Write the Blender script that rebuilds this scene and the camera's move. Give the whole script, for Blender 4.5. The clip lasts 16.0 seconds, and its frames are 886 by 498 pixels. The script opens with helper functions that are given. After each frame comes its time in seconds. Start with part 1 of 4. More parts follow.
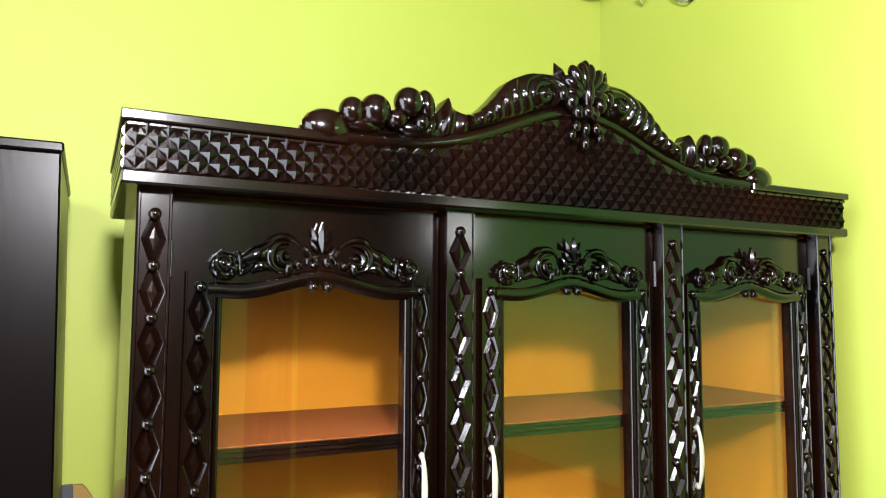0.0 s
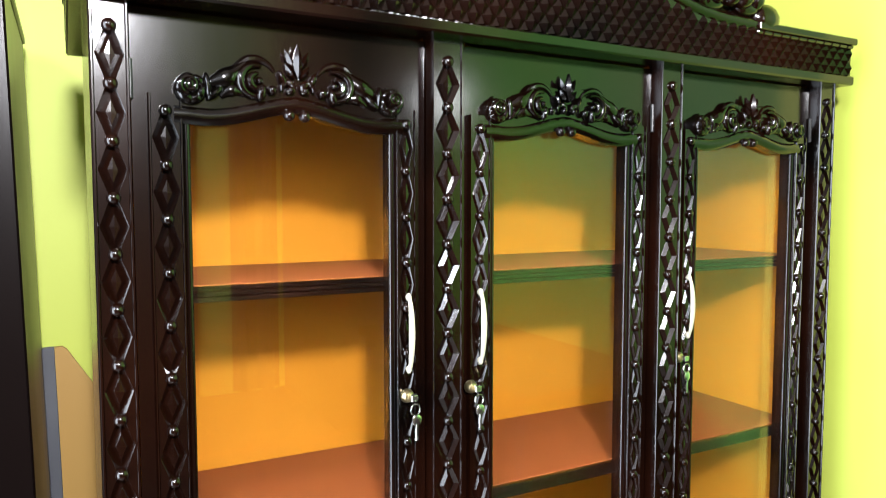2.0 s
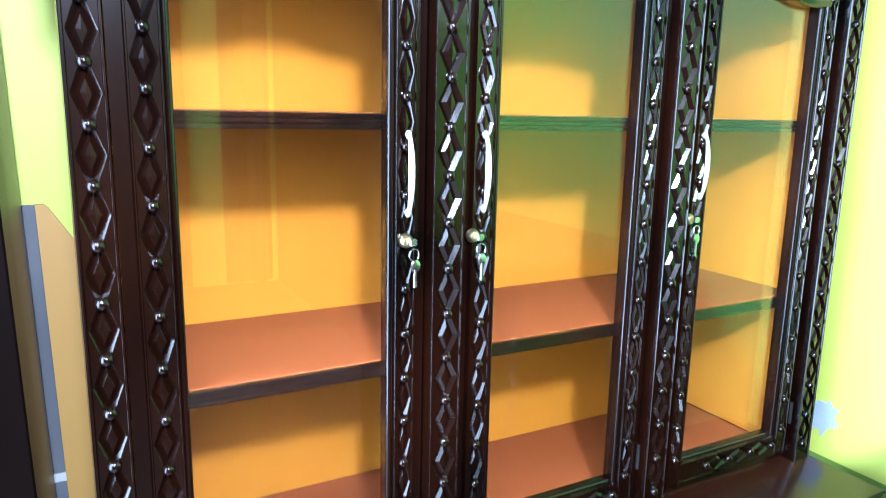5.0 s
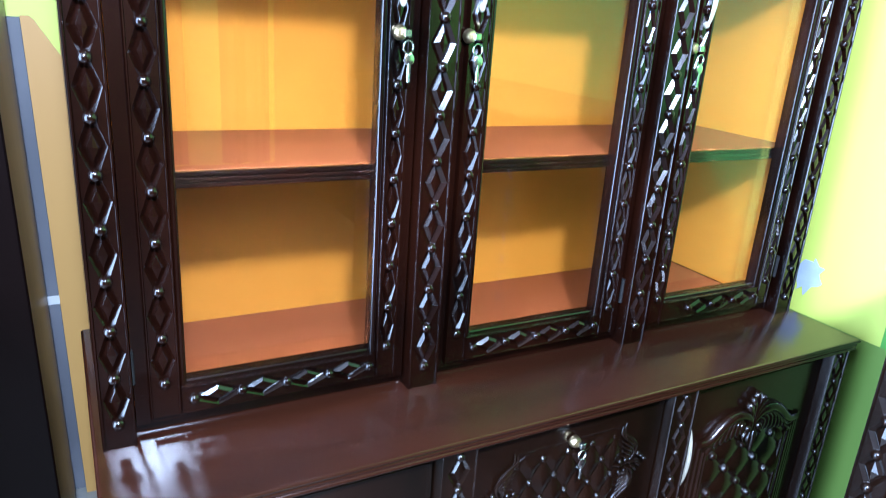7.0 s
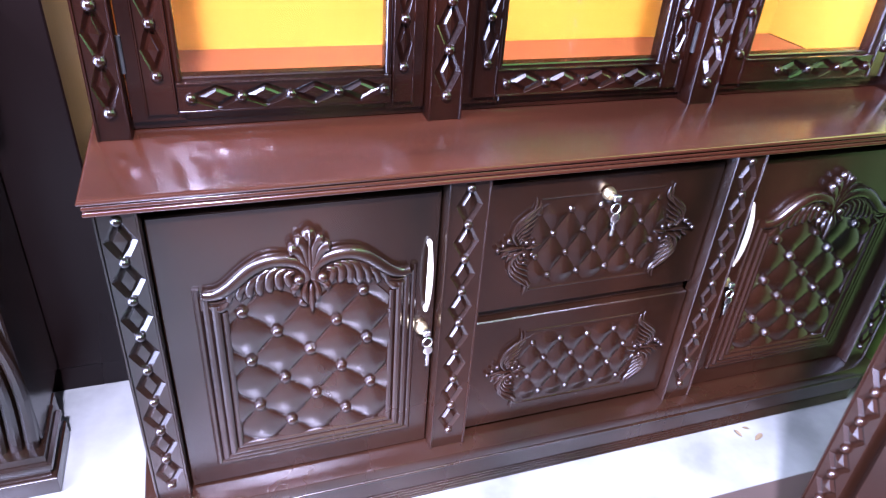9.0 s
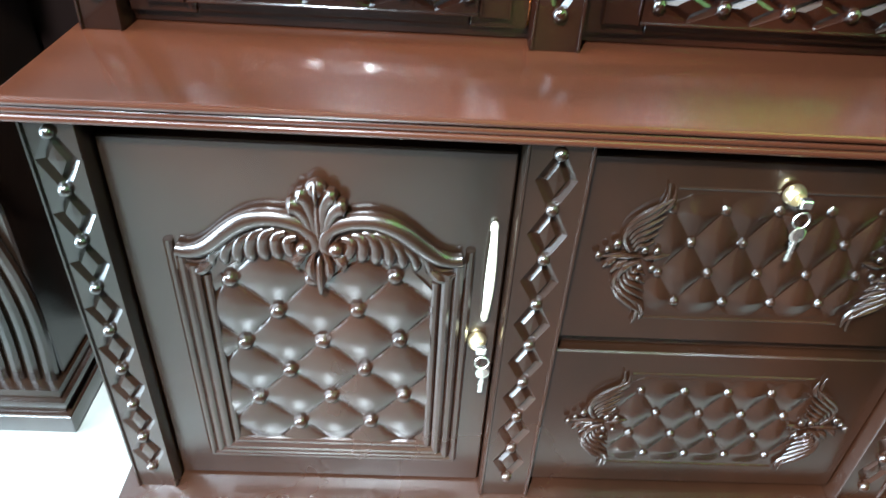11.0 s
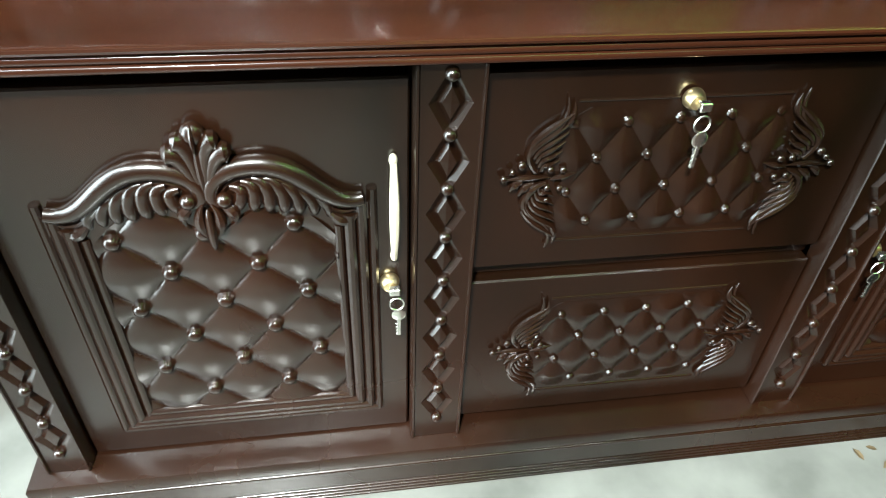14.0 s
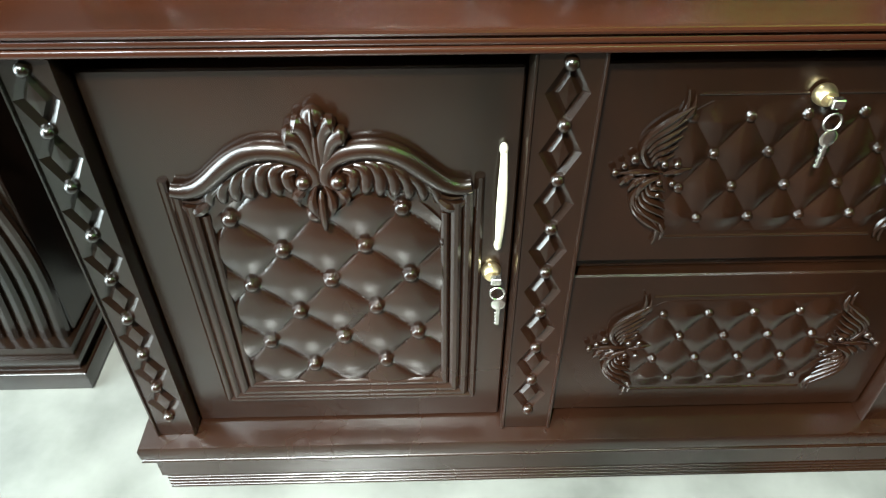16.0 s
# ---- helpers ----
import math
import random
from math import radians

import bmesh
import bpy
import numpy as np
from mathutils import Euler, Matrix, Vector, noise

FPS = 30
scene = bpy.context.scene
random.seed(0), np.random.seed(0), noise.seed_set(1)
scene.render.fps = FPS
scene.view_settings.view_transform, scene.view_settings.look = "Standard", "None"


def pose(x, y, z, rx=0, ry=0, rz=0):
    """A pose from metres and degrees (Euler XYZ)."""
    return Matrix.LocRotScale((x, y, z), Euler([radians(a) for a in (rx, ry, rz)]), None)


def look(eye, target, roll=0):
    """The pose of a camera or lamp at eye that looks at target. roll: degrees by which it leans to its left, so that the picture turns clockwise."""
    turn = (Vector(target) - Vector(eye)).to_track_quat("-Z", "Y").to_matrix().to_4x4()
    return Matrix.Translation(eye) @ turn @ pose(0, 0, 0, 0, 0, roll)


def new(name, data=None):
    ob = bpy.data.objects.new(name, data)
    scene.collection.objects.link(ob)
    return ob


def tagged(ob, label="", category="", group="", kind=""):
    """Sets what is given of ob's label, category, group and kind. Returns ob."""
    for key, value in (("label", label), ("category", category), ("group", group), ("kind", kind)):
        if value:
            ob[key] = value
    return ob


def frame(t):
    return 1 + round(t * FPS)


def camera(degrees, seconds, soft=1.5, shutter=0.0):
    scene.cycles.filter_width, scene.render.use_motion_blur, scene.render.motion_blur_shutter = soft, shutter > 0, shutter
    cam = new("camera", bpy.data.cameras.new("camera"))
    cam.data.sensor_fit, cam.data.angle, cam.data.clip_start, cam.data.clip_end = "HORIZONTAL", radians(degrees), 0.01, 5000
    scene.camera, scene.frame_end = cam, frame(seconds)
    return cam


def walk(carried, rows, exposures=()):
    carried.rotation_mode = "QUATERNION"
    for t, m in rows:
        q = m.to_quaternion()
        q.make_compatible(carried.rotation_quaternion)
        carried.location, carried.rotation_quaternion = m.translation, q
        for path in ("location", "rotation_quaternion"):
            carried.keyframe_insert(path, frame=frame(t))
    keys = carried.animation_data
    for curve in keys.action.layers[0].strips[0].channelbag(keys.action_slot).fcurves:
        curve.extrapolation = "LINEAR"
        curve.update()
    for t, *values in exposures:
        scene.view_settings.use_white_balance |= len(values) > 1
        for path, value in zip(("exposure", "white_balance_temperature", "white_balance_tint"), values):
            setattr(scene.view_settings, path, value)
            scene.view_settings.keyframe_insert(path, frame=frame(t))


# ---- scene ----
cam = camera(64.5, 16.0, soft=1.0, shutter=0.5)

PATH = [
    (0, (-0.027, -0.984, 1.608), (0.875, 0.794, 1.765), 0.3),
    (0.5, (-0.018, -0.98, 1.588), (0.887, 0.8, 1.711), -0.1),
    (1, (-0.012, -0.96, 1.568), (0.886, 0.826, 1.601), -0.3),
    (1.5, (-0.003, -0.945, 1.544), (0.894, 0.841, 1.477), -0.2),
    (2, (0.0, -0.926, 1.515), (0.941, 0.834, 1.385), 0.0),
    (2.5, (0.001, -0.918, 1.5), (0.934, 0.842, 1.317), 0.1),
    (3, (0.003, -0.917, 1.487), (0.937, 0.838, 1.274), 0.2),
    (3.2, (0.005, -0.915, 1.483), (0.936, 0.841, 1.258), -0.1),
    (5.3, (0.02, -0.868, 1.382), (0.973, 0.837, 0.954), 1.6),
    (5.5, (0.021, -0.877, 1.361), (0.999, 0.807, 0.906), 2.0),
    (6, (0.02, -0.889, 1.326), (0.953, 0.802, 0.807), 2.8),
    (6.5, (0.018, -0.897, 1.291), (0.945, 0.782, 0.723), 3.2),
    (7, (0.019, -0.903, 1.256), (0.946, 0.752, 0.622), 4.0),
    (7.5, (0.016, -0.91, 1.22), (0.912, 0.739, 0.531), 4.1),
    (8, (0.042, -0.946, 1.132), (0.878, 0.697, 0.356), 3.6),
    (8.5, (0.104, -0.976, 1.076), (0.76, 0.656, 0.124), 3.6),
    (8.7, (0.127, -0.966, 1.078), (0.76, 0.624, 0.042), 4.1),
    (10.8, (0.385, -0.7, 0.936), (0.474, 0.936, -0.211), 4.2),
    (11, (0.373, -0.695, 0.931), (0.442, 0.913, -0.257), 3.7),
    (11.5, (0.346, -0.682, 0.912), (0.446, 0.885, -0.326), 2.8),
    (12, (0.332, -0.678, 0.895), (0.465, 0.831, -0.41), 2.6),
    (12.5, (0.329, -0.679, 0.885), (0.45, 0.81, -0.445), 2.1),
    (13, (0.366, -0.68, 0.888), (0.567, 0.813, -0.427), 3.2),
    (13.5, (0.397, -0.681, 0.899), (0.701, 0.826, -0.38), 4.0),
    (14, (0.401, -0.679, 0.899), (0.665, 0.829, -0.388), 2.7),
    (14.5, (0.396, -0.675, 0.894), (0.634, 0.833, -0.399), 2.6),
    (15, (0.388, -0.675, 0.896), (0.565, 0.836, -0.401), 2.1),
    (15.5, (0.383, -0.678, 0.899), (0.469, 0.839, -0.402), 0.4),
    (16, (0.376, -0.68, 0.896), (0.415, 0.834, -0.41), 0.0),
]
walk(cam, [(t, look(eye, target, roll)) for t, eye, target, roll in PATH],
     exposures=[(0, -0.55, 6600, 14), (1.5, -0.25, 6600, 14), (3, 0.2, 6000, 11), (5.5, 0.55, 4900, 10), (7, 0.5, 4800, 13), (7.5, 0.65, 4900, 16), (8, 1.0, 5000, 30), (8.7, 1.75, 5200, 42), (10.8, 2.1, 5700, 4), (11.2, 1.85, 5700, -3), (12, 1.25, 6100, -2), (13, 0.98, 6550, 0), (16, 0.98, 6650, -1)])


# ---- light ----
world = bpy.data.worlds.new("world")
world.use_nodes = True
scene.world = world
wn = world.node_tree
sky = wn.nodes.new("ShaderNodeTexSky")
sky.sky_type, sky.sun_disc = "NISHITA", False
sky.sun_elevation, sky.sun_rotation = radians(48), radians(250)
wn.links.new(sky.outputs[0], wn.nodes["Background"].inputs[0])
wn.nodes["Background"].inputs[1].default_value = 0.06

FLOOR = 0.022
X0, X1, Y0, Y1, ZTOP = -1.35, 1.525, -4.6, 0.88, 3.30


def area_lamp(name, m, w, h, power, color):
    data = bpy.data.lights.new(name, "AREA")
    data.shape, data.size, data.size_y, data.energy, data.color = "RECTANGLE", w, h, power, color
    ob = new(name, data)
    ob.matrix_world = m
    return ob


def bulb_light(name, at, power, color, radius=0.08):
    data = bpy.data.lights.new(name, "POINT")
    data.energy, data.color, data.shadow_soft_size = power, color, radius
    ob = new(name, data)
    ob.location = at
    return ob


# two bare bulbs, one tube light high on the side wall, and daylight through a wide doorway beside it
BULBS = ((-0.02, -1.49, 2.15), (1.15, -1.20, 1.87))
WY0, WY1, WZ0, WZ1 = -1.25, -0.05, 0.06, 2.45
bulb_light("bulb_light", BULBS[0], 460, (0.95, 0.97, 1.0))
bulb_light("bulb_light", BULBS[1], 5, (0.95, 0.97, 1.0))
TUBE = (X0 + 0.062, -1.72, 2.58)
area_lamp("tube_glow", pose(*TUBE, 65, 0, -90), 1.18, 0.05, 80, (0.84, 0.92, 1.0))
area_lamp("doorway_daylight", pose(X0 - 0.06, (WY0 + WY1) / 2, (WZ0 + WZ1) / 2, 90, 0, -90), WY1 - WY0, WZ1 - WZ0, 120, (0.80, 0.90, 1.0))


# ---- materials ----
def material(name):
    m = bpy.data.materials.new(name)
    m.use_nodes = True
    return m, m.node_tree, m.node_tree.nodes["Principled BSDF"]


def surface(name, c1, c2, rough=0.5, scale=8.0, stretch=(1, 1, 1), metal=0.0, coat=0.0, bump=0.05, fine=120.0, spread=0.12, spec=0.5, gain=1.7):
    m, nt, b = material(name)
    tc = nt.nodes.new("ShaderNodeTexCoord")
    mp = nt.nodes.new("ShaderNodeMapping")
    mp.inputs["Scale"].default_value = stretch
    nt.links.new(tc.outputs["Object"], mp.inputs[0])
    n1 = nt.nodes.new("ShaderNodeTexNoise")
    n1.inputs["Scale"].default_value, n1.inputs["Detail"].default_value = scale, 6
    n2 = nt.nodes.new("ShaderNodeTexNoise")
    n2.inputs["Scale"].default_value, n2.inputs["Detail"].default_value = fine, 3
    for n in (n1, n2):
        nt.links.new(mp.outputs[0], n.inputs["Vector"])
    mx = nt.nodes.new("ShaderNodeMix")
    mx.data_type = "RGBA"
    mx.inputs[6].default_value, mx.inputs[7].default_value = (*c1, 1), (*c2, 1)
    add = nt.nodes.new("ShaderNodeMath")
    add.operation = "MULTIPLY_ADD"
    add.inputs[1].default_value, add.inputs[2].default_value = gain, 0.5 - 0.5 * gain
    add.use_clamp = True
    nt.links.new(n1.outputs[0], add.inputs[0])
    nt.links.new(add.outputs[0], mx.inputs[0])
    nt.links.new(mx.outputs[2], b.inputs["Base Color"])
    r = nt.nodes.new("ShaderNodeMapRange")
    r.inputs[3].default_value, r.inputs[4].default_value = max(0.02, rough - spread / 2), rough + spread
    nt.links.new(n1.outputs[0], r.inputs[0])
    nt.links.new(r.outputs[0], b.inputs["Roughness"])
    bp = nt.nodes.new("ShaderNodeBump")
    bp.inputs["Strength"].default_value, bp.inputs["Distance"].default_value = bump, 0.002
    nt.links.new(n2.outputs[0], bp.inputs["Height"])
    nt.links.new(bp.outputs[0], b.inputs["Normal"])
    b.inputs["Metallic"].default_value = metal
    b.inputs["Coat Weight"].default_value = coat
    b.inputs["Coat Roughness"].default_value = 0.06
    b.inputs["Specular IOR Level"].default_value = spec
    return m


WOOD = surface("dark_lacquered_mahogany", (0.0005, 0.0003, 0.0002), (0.0075, 0.0018, 0.0007), 0.145, 4.5, (1, 1, 0.6), spec=0.55, bump=0.05, fine=70, spread=0.05, gain=3.2)
SATIN = surface("dark_satin_mahogany", (0.0009, 0.0009, 0.0004), (0.0130, 0.0040, 0.0015), 0.215, 3.0, (1, 1, 0.6), spec=0.60, bump=0.08, fine=70, spread=0.13, gain=3.2)
PLAIN = surface("dark_satin_wardrobe_board", (0.0014, 0.0008, 0.0007), (0.0034, 0.0016, 0.0013), 0.26, 2.0, (1, 1, 0.2), spec=0.12, bump=0.05)
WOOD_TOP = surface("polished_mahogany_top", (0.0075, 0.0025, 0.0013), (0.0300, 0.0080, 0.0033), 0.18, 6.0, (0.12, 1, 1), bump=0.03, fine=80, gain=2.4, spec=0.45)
ORANGE = surface("orange_yellow_painted_board", (0.270, 0.095, 0.003), (0.315, 0.120, 0.006), 0.75, 3.0, bump=0.05, spec=0.12)
SHELF = surface("red_brown_stained_shelf", (0.115, 0.027, 0.006), (0.175, 0.046, 0.011), 0.5, 4.0, (0.15, 1, 1), bump=0.05, spec=0.2)
LIME = surface("lime_green_wall_paint", (0.395, 0.465, 0.062), (0.455, 0.520, 0.092), 0.55, 1.3, bump=0.12, fine=45)
# unseen ceiling: low colour chosen to weaken the room's indirect light
CEIL = surface("unseen_ceiling_dark", (0.045, 0.035, 0.026), (0.075, 0.058, 0.042), 0.7, 2.0, (0.2, 1, 1))
TILE = surface("pale_marble_tile", (0.085, 0.087, 0.079), (0.20, 0.203, 0.186), 0.20, 6.0, bump=0.02, gain=2.2)
BRASS = surface("worn_brass", (0.76, 0.60, 0.32), (0.84, 0.70, 0.42), 0.28, 60, metal=1.0, bump=0.05)
STEEL = surface("nickel_steel", (0.72, 0.72, 0.68), (0.82, 0.82, 0.78), 0.22, 60, metal=1.0, bump=0.03)
CREAM = surface("ivory_gold_handle_metal", (0.44, 0.41, 0.32), (0.52, 0.49, 0.39), 0.32, 40, metal=0.25, bump=0.02)
GREY = surface("grey_sheet", (0.06, 0.063, 0.072), (0.13, 0.135, 0.15), 0.4, 3.0, bump=0.05)
WHITE = surface("pale_grey_laminate", (0.36, 0.375, 0.38), (0.46, 0.475, 0.48), 0.4, 3.0, bump=0.03)
# for the unseen floor only: dark so that it bounces little light
DARK_FLOOR = surface("unseen_floor_dark_brown", (0.018, 0.010, 0.007), (0.036, 0.020, 0.014), 0.7, 6.0, bump=0.1)
BAND = surface("mid_green_wall_paint", (0.095, 0.165, 0.022), (0.13, 0.205, 0.032), 0.45, 1.6, bump=0.12, fine=45)
GREEN = surface("leaf_green_wall_paint", (0.065, 0.215, 0.024), (0.090, 0.280, 0.036), 0.55, 1.6, bump=0.12, fine=45)
PATCH = surface("bare_wall_plaster", (0.26, 0.31, 0.42), (0.34, 0.39, 0.50), 0.8, 25.0, bump=0.2)
LEAF = surface("dry_leaf", (0.05, 0.035, 0.018), (0.12, 0.08, 0.035), 0.7, 40, bump=0.2)
PLY = surface("yellow_plywood", (0.32, 0.18, 0.042), (0.38, 0.23, 0.060), 0.55, 3.0, (1, 1, 0.2), bump=0.06)
CURTAIN = surface("brown_curtain_cloth", (0.10, 0.036, 0.014), (0.14, 0.052, 0.020), 0.85, 8.0, bump=0.15, fine=400)
BLACK = surface("black_hinge_steel", (0.02, 0.02, 0.02), (0.04, 0.04, 0.04), 0.4, 30, metal=0.6)
PANEL = surface("dark_brown_partition", (0.008, 0.0036, 0.0022), (0.018, 0.008, 0.005), 0.5, 3.0, (1, 1, 0.15), bump=0.05)
BULB = surface("clear_plastic_lamp", (0.75, 0.78, 0.72), (0.85, 0.87, 0.82), 0.12, 30)
GLASS, _nt, _b = material("window_glass")
_b.inputs["Transmission Weight"].default_value, _b.inputs["Roughness"].default_value, _b.inputs["IOR"].default_value = 1.0, 0.0, 1.52
_b.inputs["Base Color"].default_value = (0.97, 0.99, 0.98, 1)


# ---- geometry helpers ----
class Geo:
    def __init__(self):
        self.v, self.f = [], []

    def put(self, verts, faces):
        n = len(self.v)
        self.v.extend(tuple(p) for p in verts)
        self.f.extend(tuple(n + i for i in f) for f in faces)
        return self

    def box(self, x0, x1, y0, y1, z0, z1, b=0.0015):
        lo, hi = (x0, y0, z0), (x1, y1, z1)
        b = min(b, (x1 - x0) * 0.4, (y1 - y0) * 0.4, (z1 - z0) * 0.4)
        idx, verts = {}, []
        for sx in (0, 1):
            for sy in (0, 1):
                for sz in (0, 1):
                    s = (sx, sy, sz)
                    for ax in range(3):
                        p = []
                        for k in range(3):
                            full = hi[k] if s[k] else lo[k]
                            p.append(full if k == ax else full + (-b if s[k] else b))
                        idx[(s, ax)] = len(verts)
                        verts.append(p)
        faces = []
        for ax in range(3):
            o = [k for k in range(3) if k != ax]
            for side in (0, 1):
                ring = []
                for a, c in ((0, 0), (1, 0), (1, 1), (0, 1)):
                    s = [0, 0, 0]
                    s[ax], s[o[0]], s[o[1]] = side, a, c
                    ring.append(idx[(tuple(s), ax)])
                faces.append(ring)
        for ax in range(3):
            o = [k for k in range(3) if k != ax]
            for a in (0, 1):
                for c in (0, 1):
                    s0, s1 = [0, 0, 0], [0, 0, 0]
                    s0[ax], s1[ax] = 0, 1
                    s0[o[0]] = s1[o[0]] = a
                    s0[o[1]] = s1[o[1]] = c
                    s0, s1 = tuple(s0), tuple(s1)
                    faces.append([idx[(s0, o[0])], idx[(s1, o[0])], idx[(s1, o[1])], idx[(s0, o[1])]])
        for sx in (0, 1):
            for sy in (0, 1):
                for sz in (0, 1):
                    s = (sx, sy, sz)
                    faces.append([idx[(s, 0)], idx[(s, 1)], idx[(s, 2)]])
        return self.put(verts, faces)

    def tube(self, pts, radii, sides=8, squash=1.0, y=0.0, power=1.0):
        """A round bar along points (x, z) of an upright plane at y, or (x, y, z)."""
        p = [Vector((q[0], y, q[1])) if len(q) == 2 else Vector(q) for q in pts]
        n = len(p)
        if not hasattr(radii, "__len__"):
            radii = [radii] * n
        verts, faces = [], []
        for i in range(n):
            t = (p[min(i + 1, n - 1)] - p[max(i - 1, 0)]).normalized()
            up = Vector((0, 1, 0)) if abs(t.y) < 0.9 else Vector((1, 0, 0))
            a = t.cross(up).normalized()
            c = a.cross(t).normalized()
            for k in range(sides):
                w = 2 * math.pi * k / sides
                verts.append(p[i] + a * math.cos(w) * radii[i] + c * math.sin(w) * radii[i] * squash)
        for i in range(n - 1):
            for k in range(sides):
                k2 = (k + 1) % sides
                faces.append((i * sides + k, i * sides + k2, (i + 1) * sides + k2, (i + 1) * sides + k))
        faces.append(tuple(range(sides)))
        faces.append(tuple((n - 1) * sides + k for k in reversed(range(sides))))
        return self.put(verts, faces)

    def ball(self, x, y, z, rx, ry=None, rz=None, seg=12, rings=7, turn=0.0):
        ry, rz = ry or rx, rz or rx
        verts, faces = [], []
        ct, st = math.cos(turn), math.sin(turn)
        for i in range(rings + 1):
            a = math.pi * i / rings
            for k in range(seg):
                w = 2 * math.pi * k / seg
                px, pz = rx * math.sin(a) * math.cos(w), rz * math.cos(a)
                verts.append((x + px * ct - pz * st, y + ry * math.sin(a) * math.sin(w), z + px * st + pz * ct))
        for i in range(rings):
            for k in range(seg):
                k2 = (k + 1) % seg
                faces.append((i * seg + k, i * seg + k2, (i + 1) * seg + k2, (i + 1) * seg + k))
        return self.put(verts, faces)

    def turned(self, profile, origin, axis="y", seg=20):
        """A lathe form: profile of (radius, distance along the axis)."""
        verts, faces = [], []
        for r, d in profile:
            for k in range(seg):
                w = 2 * math.pi * k / seg
                a, c = r * math.cos(w), r * math.sin(w)
                q = {"y": (a, d, c), "z": (a, c, d), "x": (d, a, c)}[axis]
                verts.append((origin[0] + q[0], origin[1] + q[1], origin[2] + q[2]))
        n = len(profile)
        for i in range(n - 1):
            for k in range(seg):
                k2 = (k + 1) % seg
                faces.append((i * seg + k, i * seg + k2, (i + 1) * seg + k2, (i + 1) * seg + k))
        faces.append(tuple(range(seg)))
        faces.append(tuple((n - 1) * seg + k for k in range(seg)))
        return self.put(verts, faces)

    def relief(self, x0, x1, z0f, z1f, y_face, y_back, height, nx, nz):
        """A carved board: front facing -y; z0f and z1f give its lower and upper outline, height(x, z) stands proud of y_face."""
        xs = np.linspace(x0, x1, nx + 1)
        lo = np.array([z0f(x) if callable(z0f) else z0f for x in xs])
        hi = np.array([z1f(x) if callable(z1f) else z1f for x in xs])
        s = np.linspace(0, 1, nz + 1)[:, None]
        Z = lo[None, :] * (1 - s) + hi[None, :] * s
        X = np.repeat(xs[None, :], nz + 1, 0)
        Y = y_face - height(X, Z)
        front = np.stack([X, Y, Z], -1).reshape(-1, 3)
        w = nx + 1
        faces = []
        for j in range(nz):
            for i in range(nx):
                a = j * w + i
                faces.append((a, a + 1, a + 1 + w, a + w))
        rim = [i for i in range(w)] + [j * w + nx for j in range(1, nz + 1)] + [nz * w + i for i in range(nx - 1, -1, -1)] + [j * w for j in range(nz - 1, 0, -1)]
        n = len(front)
        back = [(front[i][0], y_back, front[i][2]) for i in rim]
        m = len(rim)
        for k in range(m):
            k2 = (k + 1) % m
            faces.append((rim[k2], rim[k], n + k, n + k2))
        faces.append(tuple(n + k for k in range(m)))
        return self.put(front.tolist() + back, faces)

    def stack(self, x0, x1, y0, y1, levels):
        """One moulded slab: levels of (inset, z) from below; ends and front step in and out together."""
        verts, faces = [], []
        for d, z in levels:
            verts += [(x0 + d, y0 + d, z), (x1 - d, y0 + d, z), (x1 - d, y1, z), (x0 + d, y1, z)]
        for i in range(len(levels) - 1):
            for k in range(4):
                faces.append((4 * i + k, 4 * i + (k + 1) % 4, 4 * i + 4 + (k + 1) % 4, 4 * i + 4 + k))
        faces += [(3, 2, 1, 0), tuple(4 * len(levels) - 4 + k for k in range(4))]
        return self.put(verts, faces)

    @staticmethod
    def reeds(z0, z1, n, inset, bulge):
        """Levels for n half-round reeds between two heights."""
        out, s = [], (z1 - z0) / n
        for k in range(n):
            for a in (8, 30, 60, 90, 120, 150, 172):
                out.append((inset - bulge * math.sin(radians(a)), z0 + s * (k + 0.5 - 0.48 * math.cos(radians(a)))))
        return out

    def mirror_copy(self, xc):
        out = Geo()
        out.v = [(2 * xc - x, y, z) for x, y, z in self.v]
        out.f = [tuple(reversed(f)) for f in self.f]
        return out

    def mirrored(self, xc):
        n = len(self.v)
        self.v += [(2 * xc - x, y, z) for x, y, z in self.v]
        self.f += [tuple(n + i for i in reversed(f)) for f in self.f]
        return self


def part(name, geo, mat, parent=None, label="", angle=32.0):
    me = bpy.data.meshes.new(name)
    me.from_pydata(geo.v, [], geo.f)
    bm = bmesh.new()
    bm.from_mesh(me)
    bmesh.ops.recalc_face_normals(bm, faces=bm.faces)
    bm.to_mesh(me)
    bm.free()
    me.polygons.foreach_set("use_smooth", [True] * len(me.polygons))
    me.set_sharp_from_angle(angle=radians(angle))
    me.materials.append(mat)
    ob = new(name, me)
    if parent is not None:
        ob.parent = parent
        base = parent
        off = Vector((0, 0, 0))
        if base.type == "EMPTY":
            off = base.location
        ob.matrix_parent_inverse = Matrix.Translation(-off)
    if label:
        tagged(ob, label)
    return ob


def thing(name, at, label, category, group=""):
    ob = new(name)
    ob.empty_display_size = 0.1
    ob.location = at
    return tagged(ob, label, category, group)


def structure(name, geo, mat, label, category):
    return tagged(part(name, geo, mat), label, category, kind="structure")


def spiral(cx, cz, r0, r1, a0, a1, n=26):
    return [(cx + (r0 + (r1 - r0) * i / (n - 1)) * math.cos(radians(a0 + (a1 - a0) * i / (n - 1))),
             cz + (r0 + (r1 - r0) * i / (n - 1)) * math.sin(radians(a0 + (a1 - a0) * i / (n - 1)))) for i in range(n)]


